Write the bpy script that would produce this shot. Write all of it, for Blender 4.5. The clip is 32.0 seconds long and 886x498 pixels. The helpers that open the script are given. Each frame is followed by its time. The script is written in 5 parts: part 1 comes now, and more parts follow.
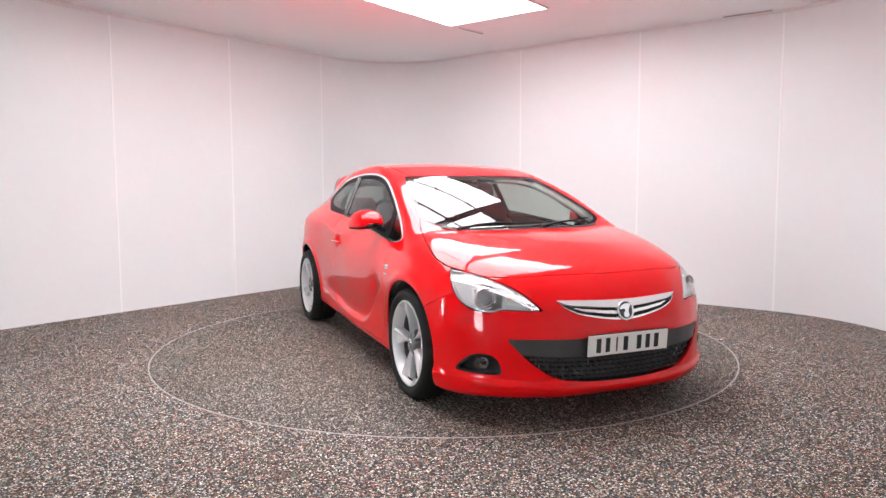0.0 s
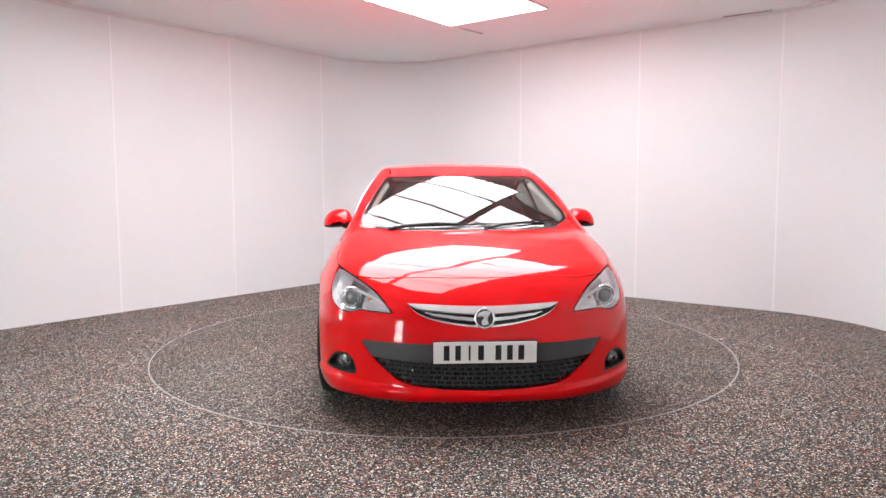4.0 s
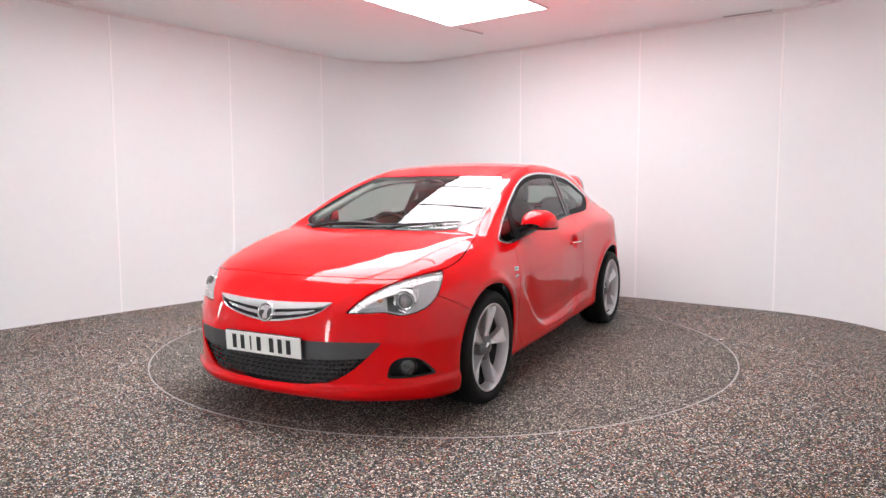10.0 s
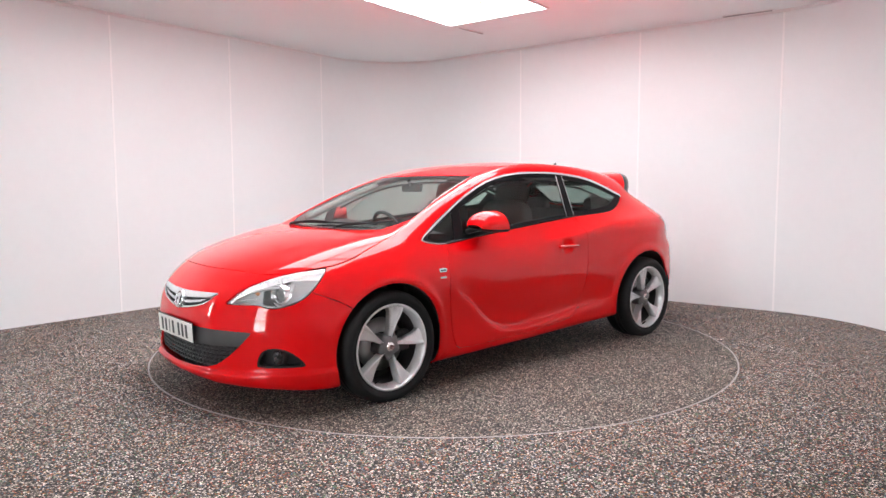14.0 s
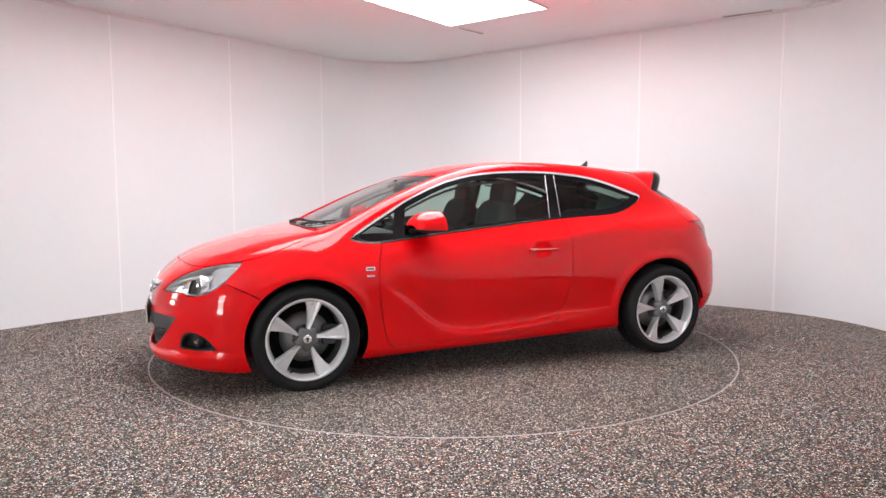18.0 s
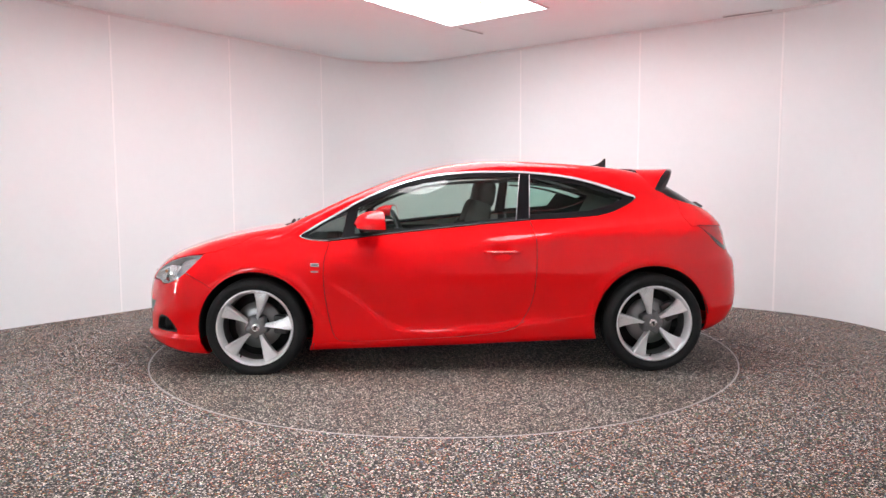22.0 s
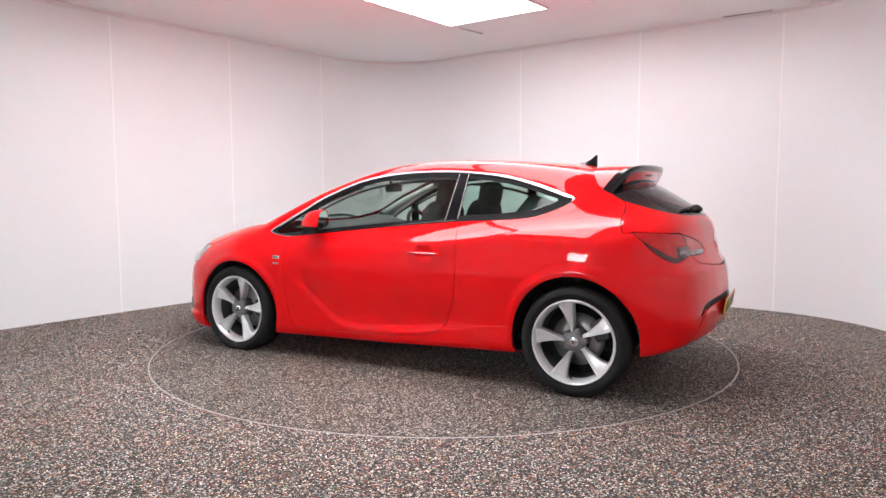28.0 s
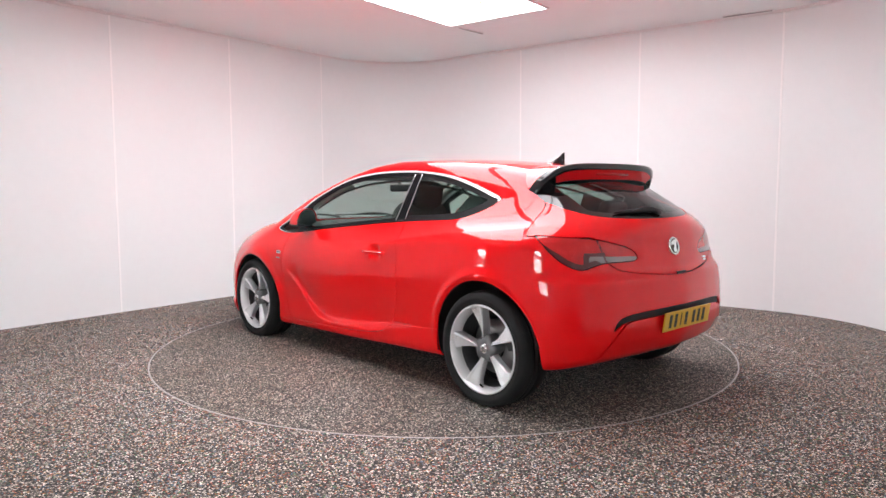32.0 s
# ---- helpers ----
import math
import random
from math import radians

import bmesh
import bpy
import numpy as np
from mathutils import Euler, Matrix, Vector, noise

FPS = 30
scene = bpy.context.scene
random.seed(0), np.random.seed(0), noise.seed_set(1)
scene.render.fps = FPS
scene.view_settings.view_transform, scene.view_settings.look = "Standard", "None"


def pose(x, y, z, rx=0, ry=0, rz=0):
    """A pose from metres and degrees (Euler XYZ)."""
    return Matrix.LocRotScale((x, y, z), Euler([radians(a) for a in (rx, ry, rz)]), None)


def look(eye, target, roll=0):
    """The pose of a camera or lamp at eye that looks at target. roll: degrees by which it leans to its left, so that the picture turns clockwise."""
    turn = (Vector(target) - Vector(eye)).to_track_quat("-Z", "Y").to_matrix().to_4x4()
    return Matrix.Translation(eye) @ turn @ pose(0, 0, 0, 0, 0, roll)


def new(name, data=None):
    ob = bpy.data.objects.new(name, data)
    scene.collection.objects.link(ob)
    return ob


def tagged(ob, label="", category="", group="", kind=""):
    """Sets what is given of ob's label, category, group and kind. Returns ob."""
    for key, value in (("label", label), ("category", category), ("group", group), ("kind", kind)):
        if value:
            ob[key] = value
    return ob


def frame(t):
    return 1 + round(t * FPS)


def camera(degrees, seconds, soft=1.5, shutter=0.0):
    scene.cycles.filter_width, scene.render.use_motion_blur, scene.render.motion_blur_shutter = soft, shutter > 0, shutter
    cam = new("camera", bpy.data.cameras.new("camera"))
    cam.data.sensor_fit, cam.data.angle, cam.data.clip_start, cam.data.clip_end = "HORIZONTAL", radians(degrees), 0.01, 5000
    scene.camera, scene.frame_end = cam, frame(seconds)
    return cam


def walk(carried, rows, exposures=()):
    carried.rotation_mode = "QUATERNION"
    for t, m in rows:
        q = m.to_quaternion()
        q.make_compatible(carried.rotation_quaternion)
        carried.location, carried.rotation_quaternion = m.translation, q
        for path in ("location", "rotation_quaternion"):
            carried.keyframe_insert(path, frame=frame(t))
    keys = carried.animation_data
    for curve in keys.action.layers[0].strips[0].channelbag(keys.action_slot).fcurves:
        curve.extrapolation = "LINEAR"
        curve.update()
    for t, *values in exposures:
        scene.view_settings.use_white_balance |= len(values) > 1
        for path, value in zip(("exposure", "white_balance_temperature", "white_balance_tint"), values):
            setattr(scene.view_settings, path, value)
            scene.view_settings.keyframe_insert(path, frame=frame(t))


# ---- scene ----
# ---- camera ----
cam = camera(65.19, 32.0)
EYE = Vector((0.0, -5.632, 1.25))
AIM = EYE + Vector((math.sin(radians(-0.02)) * math.cos(radians(-4.99)), math.cos(radians(-0.02)) * math.cos(radians(-4.99)), math.sin(radians(-4.99))))
STAND = look(EYE, AIM, -0.16)
walk(cam, [(0.0, STAND), (32.0, STAND)], [(0.0, 0.0, 6500, 10), (32.0, 0.0, 6500, 10)])

# ---- world and exposure ----
world = bpy.data.worlds.new("world")
world.use_nodes = True
world.node_tree.nodes["Background"].inputs[0].default_value = (0.9, 0.92, 1.0, 1)
world.node_tree.nodes["Background"].inputs[1].default_value = 0.05
scene.world = world
LAMP = 10.4

# ---- materials ----
def material(name, colour=(0.5, 0.5, 0.5), rough=0.5, metal=0.0, **extra):
    m = bpy.data.materials.new(name)
    m.use_nodes = True
    b = m.node_tree.nodes["Principled BSDF"]
    b.inputs["Base Color"].default_value = (*colour, 1)
    b.inputs["Roughness"].default_value = rough
    b.inputs["Metallic"].default_value = metal
    for key, value in extra.items():
        b.inputs[key.replace("_", " ")].default_value = value
    return m


def nodes_of(m):
    return m.node_tree, m.node_tree.nodes, m.node_tree.links, m.node_tree.nodes["Principled BSDF"]


def add(tree, kind, **values):
    n = tree.nodes.new(kind)
    for key, value in values.items():
        if key in n.inputs:
            n.inputs[key].default_value = value
        else:
            n.inputs[key.replace("_", " ")].default_value = value
    return n


def ramp(tree, stops, constant=False):
    n = tree.nodes.new("ShaderNodeValToRGB")
    n.color_ramp.interpolation = "CONSTANT" if constant else "LINEAR"
    while len(n.color_ramp.elements) < len(stops):
        n.color_ramp.elements.new(0.5)
    for e, (at, c) in zip(n.color_ramp.elements, stops):
        e.position, e.color = at, (*c, 1)
    return n


def mottled(name, low, high, scale, rough=(0.5, 0.6), metal=0.0, bump=0.1, fine=80.0, **extra):
    """A colour that drifts between two tones at two scales."""
    m = material(name, low, rough[0], metal, **extra)
    tree, nodes, links, b = nodes_of(m)
    co = nodes.new("ShaderNodeTexCoord")
    big, small = add(tree, "ShaderNodeTexNoise", Scale=scale, Detail=5.0), add(tree, "ShaderNodeTexNoise", Scale=fine, Detail=3.0)
    links.new(co.outputs["Object"], big.inputs["Vector"])
    links.new(co.outputs["Object"], small.inputs["Vector"])
    mean = nodes.new("ShaderNodeMath")
    mean.operation = "MULTIPLY_ADD"
    mean.inputs[1].default_value, mean.inputs[2].default_value = 0.35, 0.0
    links.new(small.outputs["Fac"], mean.inputs[0])
    total = nodes.new("ShaderNodeMath")
    total.operation = "MULTIPLY_ADD"
    total.inputs[1].default_value = 0.65
    links.new(big.outputs["Fac"], total.inputs[0])
    links.new(mean.outputs[0], total.inputs[2])
    r = ramp(tree, [(0.35, low), (0.65, high)])
    links.new(total.outputs[0], r.inputs["Fac"])
    links.new(r.outputs["Color"], b.inputs["Base Color"])
    rr = ramp(tree, [(0.3, (rough[0],) * 3), (0.7, (rough[1],) * 3)])
    links.new(total.outputs[0], rr.inputs["Fac"])
    links.new(rr.outputs["Color"], b.inputs["Roughness"])
    if bump:
        n = add(tree, "ShaderNodeBump", Strength=bump, Distance=0.001)
        links.new(small.outputs["Fac"], n.inputs["Height"])
        links.new(n.outputs["Normal"], b.inputs["Normal"])
    return m


def granules(name, scale, stops, rough, bump):
    """Crumb flooring: small round grains, each of its own colour, with painted shade between them."""
    m = material(name, rough=rough)
    tree, nodes, links, b = nodes_of(m)
    co = nodes.new("ShaderNodeTexCoord")
    warp = add(tree, "ShaderNodeTexNoise", Scale=scale * 0.6, Detail=2.0)
    links.new(co.outputs["Object"], warp.inputs["Vector"])
    mix = nodes.new("ShaderNodeMix")
    mix.data_type = "VECTOR"
    mix.inputs[0].default_value = 0.012
    links.new(co.outputs["Object"], mix.inputs[4])
    links.new(warp.outputs["Color"], mix.inputs[5])
    cell = add(tree, "ShaderNodeTexVoronoi", Scale=scale)
    links.new(mix.outputs[1], cell.inputs["Vector"])
    sep = nodes.new("ShaderNodeSeparateColor")
    links.new(cell.outputs["Color"], sep.inputs[0])
    r = ramp(tree, stops, True)
    links.new(sep.outputs[0], r.inputs["Fac"])
    # shade in the gaps between grains, painted into their colour
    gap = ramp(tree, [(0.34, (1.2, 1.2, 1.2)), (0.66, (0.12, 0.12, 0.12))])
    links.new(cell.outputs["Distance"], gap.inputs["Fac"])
    gap_shade = nodes.new("ShaderNodeMix")
    gap_shade.data_type, gap_shade.blend_type = "RGBA", "MULTIPLY"
    gap_shade.inputs[0].default_value = 1.0
    links.new(r.outputs["Color"], gap_shade.inputs[6])
    links.new(gap.outputs["Color"], gap_shade.inputs[7])
    drift = add(tree, "ShaderNodeTexNoise", Scale=1.6, Detail=4.0)
    links.new(co.outputs["Object"], drift.inputs["Vector"])
    tone = ramp(tree, [(0.35, (1.06, 0.965, 0.87)), (0.65, (1.13, 1.11, 1.08))])
    links.new(drift.outputs["Fac"], tone.inputs["Fac"])
    mul = nodes.new("ShaderNodeMix")
    mul.data_type, mul.blend_type = "RGBA", "MULTIPLY"
    mul.inputs[0].default_value = 1.0
    links.new(gap_shade.outputs[2], mul.inputs[6])
    links.new(tone.outputs["Color"], mul.inputs[7])
    links.new(mul.outputs[2], b.inputs["Base Color"])
    n = add(tree, "ShaderNodeBump", Strength=bump, Distance=0.004)
    n.invert = True
    links.new(cell.outputs["Distance"], n.inputs["Height"])
    links.new(n.outputs["Normal"], b.inputs["Normal"])
    return m


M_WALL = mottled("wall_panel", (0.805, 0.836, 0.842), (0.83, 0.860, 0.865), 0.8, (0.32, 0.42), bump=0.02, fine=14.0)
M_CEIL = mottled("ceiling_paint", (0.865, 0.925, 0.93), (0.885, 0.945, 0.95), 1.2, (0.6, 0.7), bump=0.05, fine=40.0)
M_TRIM = material("white_trim", (0.8, 0.79, 0.79), 0.35)
M_FRAME = material("lamp_frame_white", (0.62, 0.61, 0.61), 0.45)
GRAINS = [(0.0, (0.010, 0.009, 0.009)), (0.23, (0.042, 0.039, 0.037)), (0.37, (0.12, 0.11, 0.10)), (0.51, (0.31, 0.285, 0.265)), (0.65, (0.63, 0.59, 0.55)),
          (0.77, (0.42, 0.13, 0.085)), (0.83, (0.10, 0.23, 0.12)), (0.87, (0.44, 0.24, 0.09)), (0.905, (0.10, 0.19, 0.29)), (0.935, (0.88, 0.84, 0.79))]
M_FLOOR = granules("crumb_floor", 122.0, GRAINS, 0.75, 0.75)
DISC_GRAINS = [(0.0, (0.011, 0.010, 0.009)), (0.26, (0.052, 0.048, 0.043)), (0.44, (0.15, 0.138, 0.122)), (0.62, (0.32, 0.295, 0.262)), (0.81, (0.58, 0.535, 0.48)), (0.94, (0.29, 0.15, 0.09)), (0.97, (0.10, 0.17, 0.10))]
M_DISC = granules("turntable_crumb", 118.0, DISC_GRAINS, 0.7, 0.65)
M_STEEL = material("brushed_steel", (0.42, 0.41, 0.40), 0.45, 0.8)
M_LED = material("led_panel", (0.9, 0.9, 0.9), 0.5, Emission_Color=(1.0, 0.975, 1.02, 1), Emission_Strength=LAMP)
M_PAINT = mottled("red_paint", (0.78, 0.0015, 0.004), (0.81, 0.002, 0.005), 1.5, (0.30, 0.34), bump=0.0, fine=900.0, Coat_Weight=1.0, Coat_Roughness=0.004, Coat_IOR=1.44, Specular_IOR_Level=0.02)
M_BLACK = mottled("black_plastic", (0.012, 0.012, 0.013), (0.020, 0.020, 0.021), 9.0, (0.45, 0.6), bump=0.25, fine=500.0, Specular_IOR_Level=0.25)
M_GLOSS = material("gloss_black", (0.008, 0.008, 0.009), 0.06)
M_PILLAR = mottled("pillar_black", (0.006, 0.006, 0.007), (0.009, 0.009, 0.010), 6.0, (0.16, 0.24), bump=0.05, fine=300.0, Specular_IOR_Level=0.12)
M_RUBBER = mottled("tyre_rubber", (0.009, 0.009, 0.010), (0.016, 0.016, 0.016), 14.0, (0.6, 0.75), bump=0.3, fine=160.0, Specular_IOR_Level=0.25)
M_ALLOY = mottled("silver_alloy", (0.72, 0.72, 0.73), (0.80, 0.80, 0.81), 6.0, (0.25, 0.34), 0.35, bump=0.04, fine=600.0, Coat_Weight=0.5, Coat_Roughness=0.1)
# inside of the alloy rim, with the shade behind the spokes painted in
M_BARREL_SHADE = mottled("wheel_barrel_shade", (0.075, 0.075, 0.078), (0.11, 0.11, 0.113), 12.0, (0.45, 0.6), 0.3, bump=0.1, fine=200.0)
M_CHROME = material("chrome", (0.90, 0.90, 0.91), 0.10, 0.85)
M_BRIGHT = mottled("bright_trim", (0.88, 0.88, 0.89), (0.92, 0.92, 0.93), 9.0, (0.16, 0.22), 0.45, bump=0.0, fine=200.0)
M_SEAL = material("black_seal", (0.006, 0.006, 0.007), 0.5, Specular_IOR_Level=0.12)
M_DARK = material("dark_inner", (0.012, 0.012, 0.013), 0.8)


def pane(name, tint, gloss=0.05, rough=0.0):
    """Thin glass: clear with a tint, and a surface gloss that grows at grazing angles."""
    m = bpy.data.materials.new(name)
    m.use_nodes = True
    tree = m.node_tree
    tree.nodes.clear()
    out = tree.nodes.new("ShaderNodeOutputMaterial")
    mix = tree.nodes.new("ShaderNodeMixShader")
    clear = tree.nodes.new("ShaderNodeBsdfTransparent")
    clear.inputs[0].default_value = (*tint, 1)
    shine = tree.nodes.new("ShaderNodeBsdfGlossy")
    shine.inputs["Roughness"].default_value = rough
    facing = tree.nodes.new("ShaderNodeLayerWeight")
    facing.inputs["Blend"].default_value = 0.5
    rise = tree.nodes.new("ShaderNodeMath")
    rise.operation = "POWER"
    rise.inputs[1].default_value = 5.0
    gain = tree.nodes.new("ShaderNodeMath")
    gain.operation = "MULTIPLY_ADD"
    gain.inputs[1].default_value, gain.inputs[2].default_value = 0.92, gloss
    tree.links.new(facing.outputs["Facing"], rise.inputs[0])
    tree.links.new(rise.outputs[0], gain.inputs[0])
    tree.links.new(gain.outputs[0], mix.inputs[0])
    tree.links.new(clear.outputs[0], mix.inputs[1])
    tree.links.new(shine.outputs[0], mix.inputs[2])
    tree.links.new(mix.outputs[0], out.inputs[0])
    return m


M_SCREEN = pane("windscreen_glass", (0.72, 0.78, 0.75), 0.10)
M_SIDE = pane("side_glass", (0.69, 0.81, 0.755), 0.055)
M_PRIVACY = pane("privacy_glass", (0.34, 0.40, 0.375), 0.05)
M_REAR_SIDE = pane("rear_side_glass", (0.52, 0.70, 0.63), 0.035)
M_LENS = pane("lamp_lens", (0.95, 0.96, 0.96), 0.09)
M_BEZEL = mottled("lamp_bezel", (0.070, 0.070, 0.072), (0.095, 0.095, 0.097), 20.0, (0.2, 0.3), bump=0.05, fine=300.0)
M_LAMP_RED = mottled("lamp_red", (0.52, 0.006, 0.008), (0.66, 0.010, 0.012), 14.0, (0.2, 0.3), bump=0.1, fine=260.0, Specular_IOR_Level=0.1, Coat_Weight=1.0, Coat_Roughness=0.01, Coat_IOR=1.5)
M_HOUSING = mottled("lamp_housing_grey", (0.42, 0.42, 0.425), (0.52, 0.52, 0.525), 16.0, (0.25, 0.35), 0.6, bump=0.05, fine=300.0)
M_LAMP_SMOKE = material("lamp_smoke", (0.085, 0.008, 0.011), 0.12, Specular_IOR_Level=0.2, Coat_Weight=1.0, Coat_Roughness=0.01)
M_LAMP_CLEAR = material("lamp_clear", (0.25, 0.19, 0.19), 0.15, 0.3, Coat_Weight=1.0, Coat_Roughness=0.02)
M_AMBER = material("amber_bulb", (0.75, 0.25, 0.08), 0.2)
M_SILVER = mottled("satin_silver", (0.74, 0.74, 0.75), (0.80, 0.80, 0.81), 12.0, (0.16, 0.24), 0.55, bump=0.03, fine=300.0)
M_GREY = mottled("grey_trim", (0.042, 0.041, 0.042), (0.060, 0.058, 0.060), 7.0, (0.4, 0.5), bump=0.15, fine=420.0)
M_MESH = mottled("mesh_plastic", (0.040, 0.040, 0.042), (0.055, 0.055, 0.057), 12.0, (0.4, 0.5), bump=0.1, fine=420.0, Specular_IOR_Level=0.3)
M_HUB = mottled("hub_grey", (0.15, 0.15, 0.155), (0.20, 0.20, 0.205), 30.0, (0.35, 0.45), 0.6, bump=0.05, fine=300.0)
M_FABRIC = mottled("seat_fabric", (0.030, 0.028, 0.028), (0.055, 0.052, 0.051), 20.0, (0.85, 0.95), bump=0.5, fine=700.0)
M_DASH = mottled("dash_plastic", (0.030, 0.030, 0.032), (0.045, 0.045, 0.048), 10.0, (0.55, 0.7), bump=0.3, fine=600.0)
M_LINER = mottled("headlining", (0.42, 0.41, 0.39), (0.50, 0.49, 0.47), 5.0, (0.85, 0.95), bump=0.2, fine=500.0)
M_PLATE = material("white_plate", (0.88, 0.87, 0.83), 0.3, Coat_Weight=0.6)
M_PLATE_Y = material("yellow_plate", (0.80, 0.46, 0.02), 0.3, Coat_Weight=0.6)
M_INK = material("plate_ink", (0.012, 0.012, 0.013), 0.4)
M_MIRROR = material("mirror_glass", (0.9, 0.9, 0.9), 0.0, 1.0)
M_DISCBRAKE = material("brake_steel", (0.32, 0.315, 0.31), 0.4, 0.9)
M_STRIP = material("cover_strip_white", (0.93, 0.94, 0.94), 0.4)
M_DAYPANE = pane("door_glass", (0.9, 0.92, 0.92), 0.05)
M_DAY = material("daylight", (0.9, 0.9, 0.9), 0.8, Emission_Color=(0.95, 0.97, 1.0, 1), Emission_Strength=22.0)

# ---- building helpers ----
def mesh_of(name, verts, faces, mat=None, normals=None, smooth=True):
    me = bpy.data.meshes.new(name)
    me.from_pydata([tuple(map(float, v)) for v in verts], [], [tuple(map(int, f)) for f in faces])
    if smooth:
        me.polygons.foreach_set("use_smooth", [True] * len(me.polygons))
    if normals is not None:
        me.normals_split_custom_set_from_vertices([tuple(map(float, n)) for n in normals])
    if mat:
        me.materials.append(mat)
    me.update()
    return me


def part(name, source, mat, parent=None, label="", at=None):
    """One mesh object under a thing or under a part; source is a bmesh or mesh data."""
    if isinstance(source, bmesh.types.BMesh):
        me = bpy.data.meshes.new(name)
        source.to_mesh(me)
        source.free()
    else:
        me = source
    if mat and not me.materials:
        me.materials.append(mat)
    ob = new(name, me)
    ob.parent = parent
    if at is not None:
        ob.matrix_basis = at
    return tagged(ob, label)


def box(x0, x1, y0, y1, z0, z1, bevel=0.0, bm=None, segments=2):
    made = bmesh.new()
    bmesh.ops.create_cube(made, size=1, matrix=Matrix.LocRotScale(((x0 + x1) / 2, (y0 + y1) / 2, (z0 + z1) / 2), None, (x1 - x0, y1 - y0, z1 - z0)))
    if bevel:
        bmesh.ops.bevel(made, geom=made.edges[:], offset=bevel, segments=segments, profile=0.5, affect="EDGES")
    return merge(bm, made)


def merge(bm, made):
    if bm is None:
        return made
    me = bpy.data.meshes.new("piece")
    made.to_mesh(me)
    made.free()
    bm.from_mesh(me)
    bpy.data.meshes.remove(me)
    return bm


def lathe(profile, turns=48, axis="Y", closed=False, arc=2 * math.pi):
    """Spin (radius, height) pairs round an axis."""
    verts, faces, n = [], [], len(profile)
    rings = turns if arc > 6.28 else turns + 1
    for i in range(rings):
        a = arc * i / turns
        for r, h in profile:
            c, s = r * math.cos(a), r * math.sin(a)
            verts.append({"Y": (c, h, s), "Z": (c, s, h), "X": (h, c, s)}[axis])
    for i in range(turns):
        for j in range(n if closed else n - 1):
            a, b, k = i * n + j, i * n + (j + 1) % n, ((i + 1) % rings) * n
            faces.append((a, b, k + (j + 1) % n, k + j))
    return verts, faces


def tube(path, radius, sides=8, cap=True):
    """A round rod along a path of points."""
    pts = [Vector(p) for p in path]
    verts, faces = [], []
    up = Vector((0, 0, 1))
    for i, p in enumerate(pts):
        d = (pts[min(i + 1, len(pts) - 1)] - pts[max(i - 1, 0)]).normalized()
        u = d.cross(up if abs(d.z) < 0.9 else Vector((1, 0, 0))).normalized()
        v = d.cross(u)
        r = radius(i / (len(pts) - 1)) if callable(radius) else radius
        for k in range(sides):
            a = 2 * math.pi * k / sides
            verts.append(p + u * r * math.cos(a) + v * r * math.sin(a))
    for i in range(len(pts) - 1):
        for k in range(sides):
            a, b = i * sides + k, i * sides + (k + 1) % sides
            faces.append((a, b, b + sides, a + sides))
    if cap:
        faces.append(tuple(range(sides))[::-1])
        faces.append(tuple(range(len(verts) - sides, len(verts))))
    return verts, faces


# ---- the studio ----
TURN = math.atan2(0.61, 0.79)
AWAY, ACROSS = Vector((0.61, 0.79, 0)).normalized(), Vector((0.79, -0.61, 0)).normalized()
HIGH = 2.99


def spot(away, across, z=0.0):
    """Room axes to world: away from the entrance, across to its right."""
    p = AWAY * away + ACROSS * across
    return Vector((p.x, p.y, z))


def wall_line():
    """The wall's inner line in room axes, from the left end past both round corners."""
    left, back = -3.44, 3.10
    line = [(-6.5, left), (-4, left), (-2, left)]
    r = 1.05
    for i in range(33):
        a = math.pi / 2 * i / 32
        line.append((back - r + r * math.sin(a), left + r - r * math.cos(a)))
    line += [(back, -1.0), (back, 0.5)]
    start, r = 1.75, 1.5
    for i in range(33):
        a = radians(72) * i / 32
        line.append((back - r + r * math.cos(a), start + r * math.sin(a)))
    line += [(0.0, 3.85), (-2.5, 4.4), (-6.5, 4.5)]
    return line


def strip(line, z0, z1, thick):
    """A wall along a line, with its thickness on the outer side."""
    pts = [Vector(p) for p in line]
    verts, faces = [], []
    for i, p in enumerate(pts):
        d = (pts[min(i + 1, len(pts) - 1)] - pts[max(i - 1, 0)]).normalized()
        out = Vector((d.y, -d.x)) * -1
        for q, z in ((p, z0), (p, z1), (p - out * thick, z1), (p - out * thick, z0)):
            verts.append(spot(q.x, q.y, z))
    for i in range(len(pts) - 1):
        for k in range(4):
            a, b = i * 4 + k, i * 4 + (k + 1) % 4
            faces.append((a, b, b + 4, a + 4) if thick < 0 else (a, a + 4, b + 4, b))
    faces += [(0, 1, 2, 3), tuple(len(verts) - 4 + k for k in (3, 2, 1, 0))]
    return verts, faces


def facing_in(line):
    """The room-side normals that round a bent strip, four for each point of its line."""
    pts, out = [Vector(p) for p in line], []
    for i in range(len(pts)):
        d = (pts[min(i + 1, len(pts) - 1)] - pts[max(i - 1, 0)]).normalized()
        out += [spot(-d.y, d.x)] * 4
    return out


LINE = wall_line()


def along(line):
    run = [0.0]
    for a, b in zip(line, line[1:]):
        run.append(run[-1] + math.dist(a, b))
    return run


def piece_of(line, s0, s1):
    """The stretch of a line between two lengths along it."""
    run = along(line)
    def at(s):
        return (float(np.interp(s, run, [p[0] for p in line])), float(np.interp(s, run, [p[1] for p in line])))
    return [at(s0)] + [p for p, r in zip(line, run) if s0 + 0.01 < r < s1 - 0.01] + [at(s1)]


RUN = along(LINE)
BACK_0 = RUN[35]
